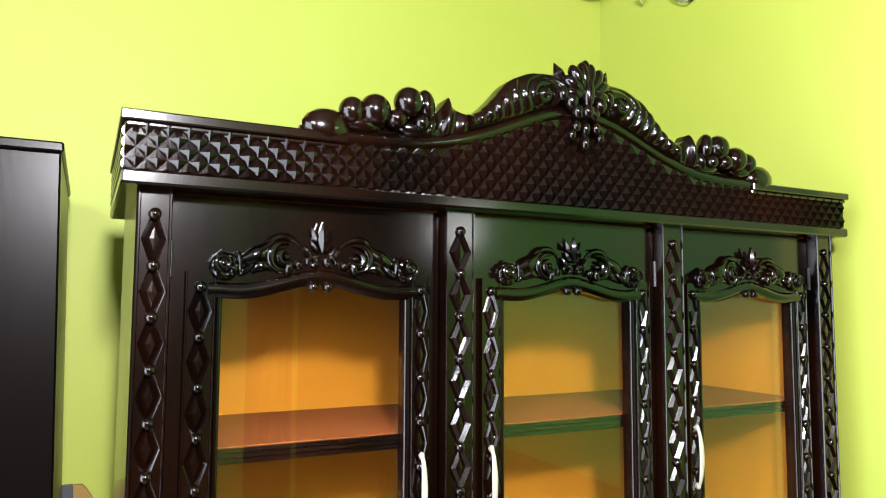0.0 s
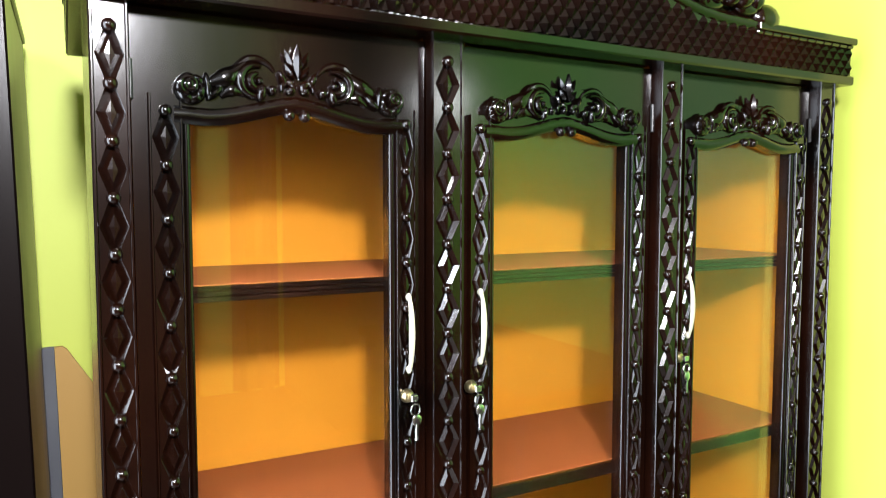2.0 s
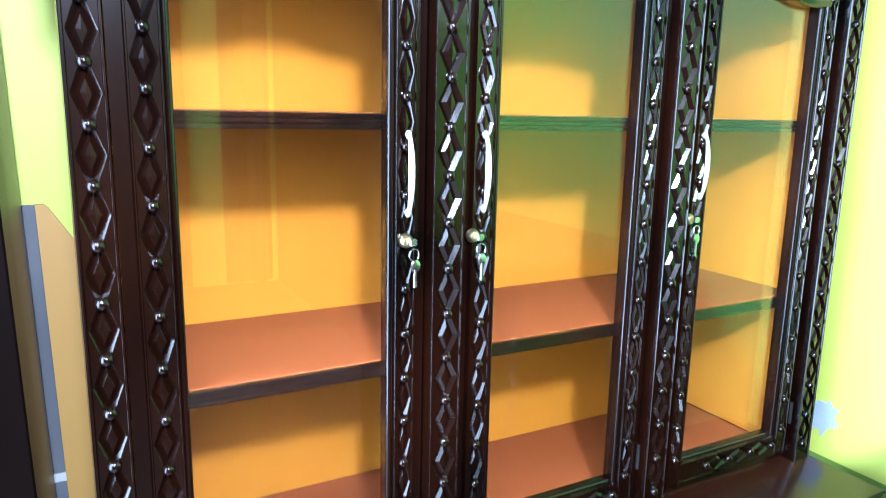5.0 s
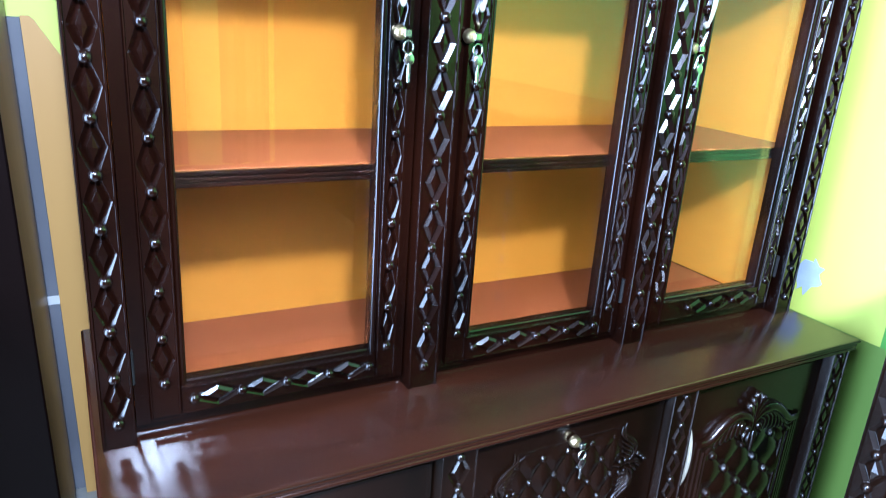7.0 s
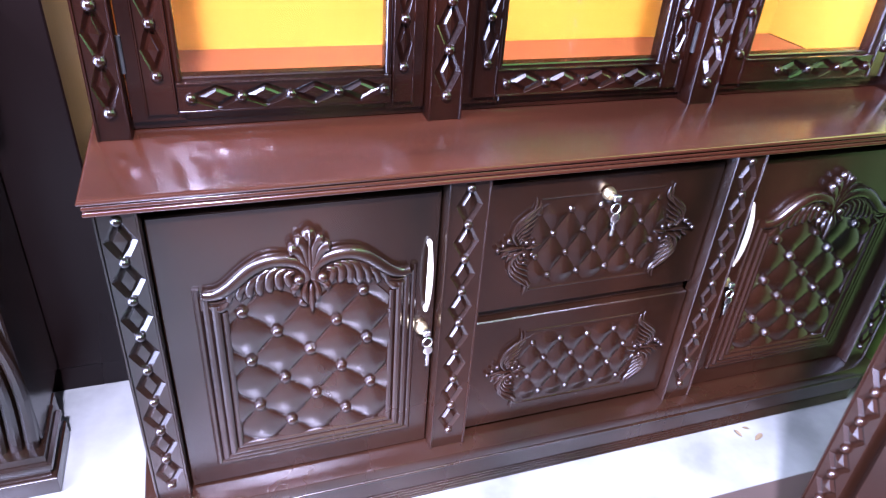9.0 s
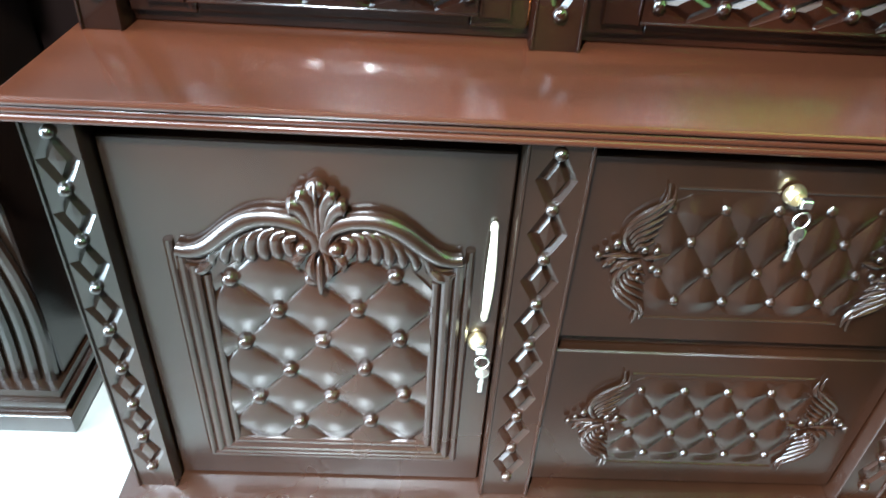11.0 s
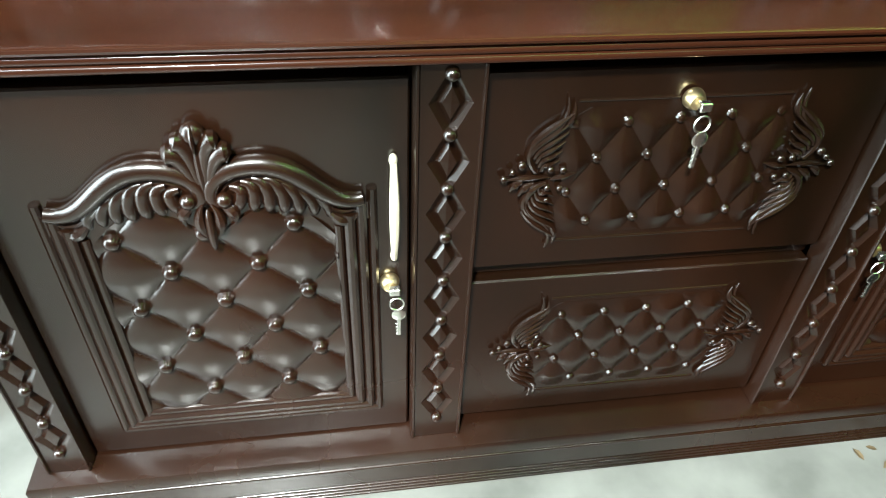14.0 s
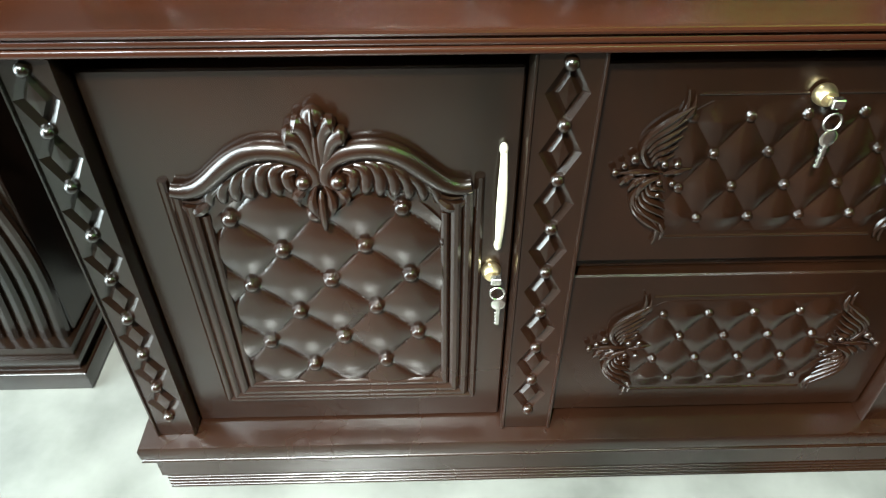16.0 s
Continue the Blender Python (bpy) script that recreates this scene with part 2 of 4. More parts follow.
def bezier(p0, p1, p2, p3, n=18):
    out = []
    for i in range(n):
        t = i / (n - 1)
        c = ((1 - t) ** 3, 3 * t * (1 - t) ** 2, 3 * t * t * (1 - t), t ** 3)
        out.append(tuple(sum(c[k] * q[j] for k, q in enumerate((p0, p1, p2, p3))) for j in (0, 1)))
    return out


def taper(n, r, a=0.15, b=0.15):
    """Radii that swell to r in the middle and run thin at both ends."""
    return [r * (a + (1 - a) * min(1, 2.4 * i / (n - 1))) * (b + (1 - b) * min(1, 2.4 * (1 - i / (n - 1)))) for i in range(n)]


def carved_chain(g, u0, u1, v0, v1, y_back, at, half, period, first, depth=0.0043, ridge=0.0045, proud=0.0030, peak=0.0027, inner=0.66, bead=0.0080):
    """A board with cut lozenges and round beads between two raised ridges; at(u, v, height) maps it into place, v runs along it."""
    uc, e0, e1 = (u0 + u1) / 2, u0 + ridge, u1 - ridge
    n = int((first - v0 - 0.010) / period)
    w, o, H = 0.0042, min(0.0072, (u1 - u0) / 2 - ridge - half - 0.0006), period / 2 - 0.0056
    a1, b1 = half * inner, H * (inner + 0.04)

    rng = random.Random(int(1000 * (u0 + 3 * v0) + 7))

    def face(*pts):
        g.put([at(*q) for q in pts], [tuple(range(len(pts)))])
    face((e0, v1, 0), (e1, v1, 0), (e1, first, 0), (uc + w, first, 0), (uc - w, first, 0), (e0, first, 0))
    for k in range(n):
        vj = first - k * period
        vm, vb = vj - period / 2, vj - period
        # hand-cut: every lozenge comes out a little different
        vm += rng.uniform(-0.0012, 0.0012)
        d1, d2, d3, d4 = (-depth * rng.uniform(0.85, 1.15) for _ in range(4))
        gt, gb, gl, gr = (uc, vm + H, d1), (uc, vm - H, d2), (uc - half * rng.uniform(0.92, 1.04), vm, d3), (uc + half * rng.uniform(0.92, 1.04), vm, d4)
        t1, t2, t3, t4 = (rng.uniform(-0.0001, 0.0002) for _ in range(4))
        dt, db, dl, dr = (uc, vm + b1, t1), (uc, vm - b1, t2), (uc - a1, vm + 0.001, t3), (uc + a1, vm - 0.001, t4)
        top = (uc, vm, peak)
        for p, q in ((dt, dl), (dl, db), (db, dr), (dr, dt)):
            face(p, q, top)
        for p, q, r, s in ((dt, dl, gl, gt), (dl, db, gb, gl), (db, dr, gr, gb), (dr, dt, gt, gr)):
            face(p, q, r, s)
        for m, gs, e in ((-1, gl, e0), (1, gr, e1)):
            jt, jb, os = (uc + m * w, vj, 0), (uc + m * w, vb, 0), (uc + m * (half + o), vm, 0)
            face(jt, os, gs, gt)
            face(os, jb, gb, gs)
            face((e, vj, 0), jt, os, (e, vm, 0))
            face((e, vm, 0), os, jb, (e, vb, 0))
        face((uc - w, vj, 0), gt, (uc + w, vj, 0))
        face((uc - w, vb, 0), gb, (uc + w, vb, 0))
    ve = first - n * period
    face((e0, ve, 0), (uc - w, ve, 0), (uc + w, ve, 0), (e1, ve, 0), (e1, v0, 0), (e0, v0, 0))
    for k in range(n + 1):
        bx, by, bz = at(uc, first - k * period, 0.0012)
        g.ball(bx, by, bz, bead, bead, bead, 16, 10)
    for a, c in ((u0, e0), (e1, u1)):
        prof = [(a, y_back), (a, proud * 0.2), (a + 0.3 * (c - a), proud), (a + 0.7 * (c - a), proud), (c, proud * 0.2), (c, y_back)]
        k = len(prof)
        g.put([at(u, v, h) for v in (v0, v1) for u, h in prof], [tuple(range(k)), tuple(range(k, 2 * k))] + [(i, (i + 1) % k, k + (i + 1) % k, k + i) for i in range(k)])
    ends = [(e0, -depth - 0.001), (e1, -depth - 0.001), (e1, y_back), (e0, y_back)]
    g.put([at(u, v, h) for v in (v0, v1) for u, h in ends], [(0, 1, 2, 3), (4, 5, 6, 7)] + [(i, (i + 1) % 4, 4 + (i + 1) % 4, 4 + i) for i in range(4)])
    for v in (v0, v1):
        face((e0, v, 0), (e1, v, 0), (e1, v, -depth - 0.001), (e0, v, -depth - 0.001))
    return g


def carved_stile(name, x0, x1, z0, z1, y_face, y_back, parent, width=0.030, period=0.0665, first=0.03, peak=0.0006, depth=0.0052, inner=0.50, mat=WOOD, angle=30):
    """An upright with a carved chain between two raised ridges."""
    g = carved_chain(Geo(), x0, x1, z0, z1, y_face - y_back, lambda u, v, h: (u, y_face - h, v), width / 2, period, z1 - first, depth=depth, peak=peak, inner=inner, bead=0.0068 if mat == SATIN else 0.0084)
    return part(name, g, mat, parent, angle=angle)


# ---- structure ----
T = 0.12
# pale floor ends out of view, stepped so the right side reflects dark
YF, XF, YG = -1.15, 0.50, -0.30
g = Geo().put([(x, y, z) for z in (FLOOR - 0.10, FLOOR) for x, y in ((X0 - T, YF), (XF, YF), (XF, YG), (X1 + T, YG), (X1 + T, Y1 + T), (X0 - T, Y1 + T))],
              [tuple(range(6)), tuple(range(6, 12))] + [(k, (k + 1) % 6, 6 + (k + 1) % 6, 6 + k) for k in range(6)])
structure("floor", g, TILE, "pale grey-white polished floor with faint stains", "floor")
# added unseen floor, dark to cut fill light and pale reflections in wood and glass
g = Geo().put([(x, y, z) for z in (FLOOR - 0.10, FLOOR) for x, y in ((X0 - T, Y0 - T), (X1 + T, Y0 - T), (X1 + T, YG), (XF, YG), (XF, YF), (X0 - T, YF))],
              [tuple(range(6)), tuple(range(6, 12))] + [(k, (k + 1) % 6, 6 + (k + 1) % 6, 6 + k) for k in range(6)])
structure("floor_rear", g, DARK_FLOOR, "unseen rest of the floor, added dark brown to keep reflections dark", "floor")
# closes the room above, out of view; dark so the cabinet interior keeps its shade
structure("ceiling", Geo().box(X0 - T, X1 + T, Y0 - T, Y1 + T, ZTOP, ZTOP + 0.1, 0), CEIL, "unseen ceiling, made dark to limit bounce light", "ceiling")
structure("wall_north", Geo().box(X0 - T, X1 + T, Y1, Y1 + T, FLOOR, ZTOP, 0), LIME, "bright lime green painted wall behind the cabinets", "wall")
structure("wall_east", Geo().box(X1, X1 + T, -0.16, Y1, 0.640, ZTOP, 0), LIME, "bright lime green painted side wall", "wall")
structure("wall_east_middle", Geo().box(X1, X1 + T, -2.0, -0.16, 0.640, ZTOP, 0), GREEN, "plain leaf green painted part of the side wall", "wall")
structure("wall_east_lower", Geo().box(X1, X1 + T, -2.0, Y1, FLOOR, 0.640, 0), BAND, "darker green painted lower band of the side wall", "wall")
structure("wall_east_rear", Geo().box(X1, X1 + T, Y0 - T, -2.0, FLOOR, ZTOP, 0), PANEL, "dark brown panelled side wall", "wall")
# rear wall
g = Geo().box(X0 - T, 0.60, Y0 - T, Y0, FLOOR, ZTOP, 0)
structure("wall_south_end", Geo().box(0.60, X1, Y0 - T, Y0, FLOOR, ZTOP, 0), LIME, "lime green end of the rear wall", "wall")
structure("wall_south", g, PANEL, "dark brown rear partition", "wall")
# street side with a wide doorway
g = Geo().box(X0 - T, X0, Y0, WY0, FLOOR, ZTOP, 0)
g.box(X0 - T, X0, WY1, Y1, FLOOR, ZTOP, 0)
g.box(X0 - T, X0, WY0, WY1, WZ1, ZTOP, 0)
g.box(X0 - T, X0, WY0, WY1, FLOOR, WZ0, 0)
structure("wall_west", g, PANEL, "dark brown wall with a wide open doorway", "wall")


# ---- upper display cabinet ----
ZC = 0.674          # top of the lower cabinet
XC = 0.7265          # its middle
YB = 0.365          # face of the back panel
hutch = thing("display_hutch", (XC, 0.2, ZC), "dark lacquered carved wooden display hutch with three glazed doors", "display cabinet")
STILES = ((0.028, 0.071), (0.477, 0.529), (0.932, 0.985), (1.376, 1.425))
for a, b in STILES:
    carved_stile("stile", a, b, ZC, 1.757, 0.0, 0.030, hutch, width=min(0.0270, b - a - 0.0200), period=0.0675, first=0.033)
for a, b in ((0.030, 0.046), (1.407, 1.423)):
    part("side_panel", Geo().box(a, b, 0.031, 0.40, ZC, 1.776, 0.001), WOOD, hutch)
for a, c in ((0.0465, 0.0520), (1.4010, 1.4065)):
    part("side_lining", Geo().box(a, c, 0.048, YB - 0.001, ZC + 0.0070, 1.760, 0.0005), ORANGE, hutch, "orange painted inner side")
part("back_panel", Geo().box(0.0465, 1.4065, YB, YB + 0.012, ZC, 1.776, 0.001), ORANGE, hutch, "orange-yellow painted back board")
part("bottom_board", Geo().box(0.0525, 1.4005, 0.048, YB - 0.001, ZC + 0.0008, ZC + 0.0060, 0.001), SHELF, hutch, "red-brown stained bottom board")
part("bottom_rail", Geo().box(0.0465, 1.4065, 0.0310, 0.0475, ZC + 0.0005, 0.6875, 0.001), WOOD, hutch)
for zt in (1.037, 1.404):
    sh = part("shelf", Geo().box(0.0525, 1.4005, 0.062, YB - 0.001, zt - 0.020, zt, 0.001), SHELF, hutch, "red-brown stained shelf")
    e = Geo()
    for k in range(3):
        e.box(0.0525, 1.4005, 0.050, 0.0615, zt - 0.0225 + k * 0.0078, zt - 0.0225 + k * 0.0078 + 0.0066, 0.002)
    part("edge_moulding", e, WOOD, sh, "dark grooved edge strip")
part("top_board", Geo().box(0.0465, 1.4065, 0.047, YB - 0.001, 1.761, 1.775, 0.001), WOOD, hutch)


def rose(g, x, y, z, r):
    """A carved rose: a rolled bud with broad petals overlapping round it."""
    for k, (a, s) in enumerate(((-20, 0.52), (-68, 0.56), (-116, 0.54), (-164, 0.48), (40, 0.44), (110, 0.42), (165, 0.44))):
        w = radians(a)
        g.ball(x + r * 0.60 * math.cos(w), y + 0.001 * (k % 2), z + r * 0.60 * math.sin(w), r * s * 0.62, r * 0.40, r * s, 12, 8, w)
    g.ball(x - r * 0.10, y - r * 0.16, z + r * 0.10, r * 0.50, r * 0.46, r * 0.50)
    pts = spiral(x - r * 0.10, z + r * 0.10, r * 0.10, r * 0.52, 0, 620, 36)
    g.tube(pts, [r * 0.13] * len(pts), 8, 1.2, y - r * 0.48)


def blade(g, x, y, z, w, d, h, tilt=0.0):
    """A pointed leaf with a sharp ridge down its middle, standing on z."""
    ct, st = math.cos(tilt), math.sin(tilt)
    ring = [(0, 0), (0.55, 0.18), (1.0, 0.42), (0.72, 0.70), (0.0, 1.0)]
    pts = [(a * w, b * h) for a, b in ring] + [(-a * w, b * h) for a, b in reversed(ring[1:-1])]
    n = len(pts)
    spine = [(0, 0.20 * h, 0.8), (0, 0.45 * h, 1.0), (0, 0.72 * h, 0.8)]
    verts = [(p[0], 0.0, p[1]) for p in pts] + [(p[0], d, p[1]) for p in pts] + [(p[0], -d * p[2], p[1]) for p in spine]
    faces = [(i, (i + 1) % n, n + (i + 1) % n, n + i) for i in range(n)] + [tuple(range(n, 2 * n))]
    a, b, c = 2 * n, 2 * n + 1, 2 * n + 2
    faces += [(0, 1, a), (1, 2, b, a), (2, 3, c, b), (3, 4, c), (4, 5, c), (5, 6, b, c), (6, 7, a, b), (7, 0, a)]
    g.put([(x + p[0] * ct + p[2] * st, y + p[1], z - p[0] * st + p[2] * ct) for p in verts], faces)


def fleur(g, x, y, z, s):
    """A carved lily leaf, s tall, standing on z: a ridged blade with two pairs of petals."""
    blade(g, x, y - 0.004, z + s * 0.10, s * 0.135, 0.0055, s * 0.92)
    for m in (-1, 1):
        blade(g, x + m * s * 0.10, y, z + s * 0.36, s * 0.095, 0.0050, s * 0.54, m * 0.42)
        blade(g, x + m * s * 0.08, y - 0.001, z + s * 0.10, s * 0.10, 0.0050, s * 0.46, m * 0.62)


def bow_handle(x, y, z0, z1, parent):
    g = Geo()
    n = 22
    pts, rad = [], []
    for i in range(n):
        t = i / (n - 1)
        pts.append((x, y - 0.006 - 0.009 * math.sin(math.pi * min(1, max(0, (t - 0.03) / 0.94))) ** 0.5, z0 + (z1 - z0) * t))
        rad.append(0.0030 + 0.0021 * math.sin(math.pi * t) ** 1.2)
    g.tube(pts, rad, 10, 0.8)
    for z in (z0 + 0.002, z1 - 0.002):
        g.ball(x, y - 0.004, z, 0.0042, 0.006, 0.0065)
        g.turned([(0.0036, 0.001), (0.0036, -0.005)], (x, y, z), "y", 10)
    return part("handle", g, CREAM, parent, "pale gold bow handle")


def key_lock(x, y, z, parent, key_mat, swing=0.0):
    g = Geo().turned([(0.0098, 0.0), (0.0106, -0.002), (0.0100, -0.006), (0.0086, -0.010), (0.0070, -0.0125), (0.0032, -0.0130)], (x, y, z))
    lock = part("lock", g, BRASS, parent, "round brass cylinder lock")
    kx, ky, kz = x + 0.006 + swing, y - 0.020, z - 0.018
    g = Geo().box(x - 0.0015, x + 0.0095, y - 0.0225, y - 0.0145, z - 0.0045, z + 0.0045, 0.001)
    pts = [(kx + 0.0075 * math.cos(w), ky, kz + 0.0085 * math.sin(w)) for w in np.linspace(0, 2 * math.pi, 20)]
    g.tube(pts, 0.0011, 6)
    part("key_ring", g, STEEL, lock, "steel key in the lock with its ring")
    g = Geo().ball(kx + 0.002, ky, kz - 0.016, 0.0078, 0.0012, 0.0088, 14, 6)
    g.box(kx + 0.0002, kx + 0.0042, ky - 0.0009, ky + 0.0009, kz - 0.047, kz - 0.020, 0.0005)
    for k in range(4):
        g.box(kx - 0.0014, kx + 0.0005, ky - 0.0008, ky + 0.0008, kz - 0.046 + 0.0052 * k, kz - 0.0432 + 0.0052 * k, 0.0003)
    part("hanging_key", g, key_mat, lock, "spare key hanging from the ring")
    return lock


def glazed_door(x0, x1, gx0, gx1, hx, key_mat, lock_dx):
    """One glazed door: boards round the pane, a carved chain on three sides and a carved crest over the arch."""
    zb, zt, yf, yk = 0.688, 1.7545, 0.022, 0.046
    gz0, gz1 = 0.747, 1.617
    xm = (gx0 + gx1) / 2
    half = (gx1 - gx0) / 2

    def arch(x):
        t = abs(x - xm) / half
        return gz1 + 0.021 * (0.5 + 0.5 * math.cos(math.pi * min(1, t * 1.05))) - 0.004 * math.sin(math.pi * min(1, t))
    g = Geo()
    zs = 1.644
    g.box(x0, gx0, yf, yk, zb, zs, 0.0001)
    g.box(gx1, x1, yf, yk, zb, zs, 0.0001)
    g.box(x0, x1, yf, yk, zs, zt, 0.0001)
    g.box(gx0 + 0.0005, gx1 - 0.0005, yf, yk, zb, gz0, 0.002)
    g.relief(gx0 + 0.0005, gx1 - 0.0005, arch, zs - 0.0005, yf, yk, lambda X, Z: X * 0, 40, 2)
    door = part("glazed_door", g, WOOD, hutch)
    # rounded beads along the pane
    for a, b in ((gx0 - 0.007, gx0 + 0.001), (gx1 - 0.001, gx1 + 0.007)):
        g = Geo().tube([((a + b) / 2, yf - 0.001, gz0 - 0.004), ((a + b) / 2, yf - 0.001, gz1 + 0.004)], 0.0052, 12)
        part("pane_bead", g, WOOD, door)
    mx0, mx1 = x0 + 0.018, x1 - 0.018
    for a, b in ((mx0, gx0 - 0.0075), (gx1 + 0.0075, mx1)):
        wd = b - a
        g = carved_chain(Geo(), a, b, zb + 0.012, 1.651, -0.008, lambda u, v, h: (u, yf - 0.008 - h, v), min(0.0120, wd * 0.29), 0.0675, 1.630, 0.0052, 0.0036, peak=0.0006, inner=0.50)
        part("carved_moulding", g, WOOD, door, angle=30)
    # carved rail below the pane
    g = carved_chain(Geo(), zb + 0.012, gz0 - 0.005, gx0 - 0.006, gx1 + 0.006, -0.008, lambda u, v, h: (v, yf - 0.008 - h, u), 0.0155, 0.066, gx1 - 0.004, 0.0056, 0.0030, peak=0.0006, inner=0.50)
    part("carved_rail", g, WOOD, door, angle=30)
    # crest over the arch: a broad smooth band, a carved mass above it
    g = Geo()
    w = half + 0.018
    sil = ((0.0, 1.706), (0.037, 1.710), (0.069, 1.703), (0.090, 1.686), (0.118, 1.677), (0.138, 1.690), (0.157, 1.672), (0.17, 1.660))

    def top(x):
        return float(np.interp(abs(x - xm) * 0.157 / w, [p[0] for p in sil], [p[1] for p in sil])) - 0.006

    def low(x):
        return arch(min(max(x, gx0), gx1)) - 0.002

    def swell(X, Z):
        dn = np.array([[low(x) for x in X[0]]])
        s = np.clip((Z - dn) / 0.022, 0, 1)
        return 0.0095 * np.sin(math.pi * (0.08 + 0.80 * s)) ** 0.6
    g.relief(xm - w, xm + w, low, lambda x: low(x) + 0.022, yf - 0.003, yf - 0.0005, swell, 72, 10)
    g.relief(xm - w, xm + w, lambda x: low(x) + 0.016, top, yf - 0.0075, yf - 0.0005, lambda X, Z: X * 0, 72, 4)
    part("carved_crest", g, WOOD, door)
    k = w / 0.157
    y = yf - 0.011
    bud = Geo()
    rose(bud, xm - 0.137 * k, y, 1.660, 0.0225)
    for q in (bud, bud.mirror_copy(xm)):
        part("carved_rose", q, WOOD, door)
    # curled petals and a smooth leaf run from the rose into a ridged C-scroll
    c = Geo()
    c.ball(xm - 0.117 * k, y - 0.002, 1.664, 0.0052, 0.009, 0.0165, 14, 10, 0.12)
    c.ball(xm - 0.107 * k, y - 0.001, 1.656, 0.0056, 0.009, 0.0140, 14, 10, -0.85)
    pts = bezier((xm - 0.112 * k, 1.668), (xm - 0.100 * k, 1.672), (xm - 0.086 * k, 1.676), (xm - 0.068 * k, 1.696), 18)
    c.tube(pts, taper(18, 0.0130, 0.55, 0.45), 14, 0.75, y + 0.002)
    c.tube(bezier((xm - 0.100 * k, 1.652), (xm - 0.088 * k, 1.662), (xm - 0.084 * k, 1.664), (xm - 0.070 * k, 1.656), 14), taper(14, 0.0085, 0.5, 0.4), 12, 0.8, y + 0.002)
    cx, cz = xm - 0.055 * k, 1.674
    c.tube(spiral(cx, cz, 0.0290, 0.0300, 30, 165, 22), taper(22, 0.0060, 0.4, 0.4), 10, 1.0, y + 0.003)
    c.tube(spiral(cx, cz, 0.0210, 0.0190, 70, 275, 26), taper(26, 0.0068, 0.35, 0.5), 12, 1.1, y - 0.001)
    c.tube(spiral(cx + 0.001, cz, 0.0100, 0.0090, 80, 300, 22), taper(22, 0.0060, 0.4, 0.7), 12, 1.2, y - 0.003)
    c.ball(cx + 0.0065, y - 0.003, cz - 0.0140, 0.0062, 0.0085, 0.0115, 14, 10, -0.25)
    c.ball(cx + 0.004, y - 0.002, cz + 0.001, 0.0050, 0.0070, 0.0050)
    c.ball(xm - 0.0345 * k, y - 0.003, 1.664, 0.0064, 0.0075, 0.0064)
    c.tube(spiral(xm - 0.0125, 1.668, 0.0095, 0.0035, 200, -120, 24), taper(24, 0.0048, 0.5, 0.6), 10, 1.1, y - 0.003)
    c.ball(xm - 0.0100, y - 0.004, 1.666, 0.0046, 0.0070, 0.0046)
    c.ball(xm - 0.0205, y - 0.001, 1.680, 0.0048, 0.0080, 0.0120, 12, 8, 0.45)
    c.ball(xm - 0.0110, y + 0.002, 1.6325, 0.0082, 0.0095, 0.0080, 14, 10)
    for q in (c, c.mirror_copy(xm)):
        part("carved_scroll", q, WOOD, door)
    g = Geo()
    fleur(g, xm, y - 0.002, 1.676, 0.050)
    part("lily_leaf", g, WOOD, door)
    pane = part("glass_pane", Geo().box(gx0 - 0.004, gx1 + 0.004, yk - 0.012, yk - 0.008, gz0 - 0.006, gz1 + 0.024, 0), GLASS, door, "clear glass pane")
    pane.visible_shadow = False
    bow_handle(hx, yf - 0.010, 1.266, 1.378, door)
    key_lock(hx + lock_dx, yf - 0.008, 1.228, door, key_mat)
    for z in (0.78, 1.667):
        xh = x0 - 0.001 if hx > xm else x1 + 0.001
        part("hinge", Geo().tube([(xh, yf - 0.003, z - 0.024), (xh, yf - 0.003, z + 0.024)], 0.0036, 10), BLACK, door, "black steel butt hinge")
    return door


glazed_door(0.073, 0.475, 0.139, 0.417, 0.442, STEEL, -0.002)
glazed_door(0.531, 0.930, 0.595, 0.871, 0.566, STEEL, -0.016)
glazed_door(0.987, 1.374, 1.047, 1.316, 1.020, STEEL, -0.022)

# crown: fascia, diamond frieze, cap and pierced-looking crest
CX0, CX1, CY = 0.006, 1.440, -0.030
XM = 0.7225         # middle of the crest
FZ = 1.7765         # foot of the frieze


def bell(x):
    return 1.834 + 0.091 * math.exp(-((x - XM) / 0.190) ** 2)


crown = part("crown", Geo().box(CX0 + 0.006, CX1 - 0.006, CY + 0.014, 0.40, FZ, 1.831, 0.001), WOOD, hutch)
part("fascia", Geo().box(CX0, CX1, CY - 0.002, 0.402, 1.7575, FZ - 0.0005, 0.003), WOOD, crown)
g = Geo()
for k, (dx, z0, z1) in enumerate(((0.002, 1.8315, 1.838), (-0.003, 1.8385, 1.852))):
    g.box(CX0 + dx, 0.30, CY + dx - 0.002, 0.402, z0, z1, 0.002)
    g.box(2 * XM - 0.30, CX1 - dx, CY + dx - 0.002, 0.402, z0, z1, 0.002)
    g.box(0.3005, 2 * XM - 0.3005, 0.004, 0.402, z0, z1, 0.002)
part("cap_moulding", g, WOOD, crown)


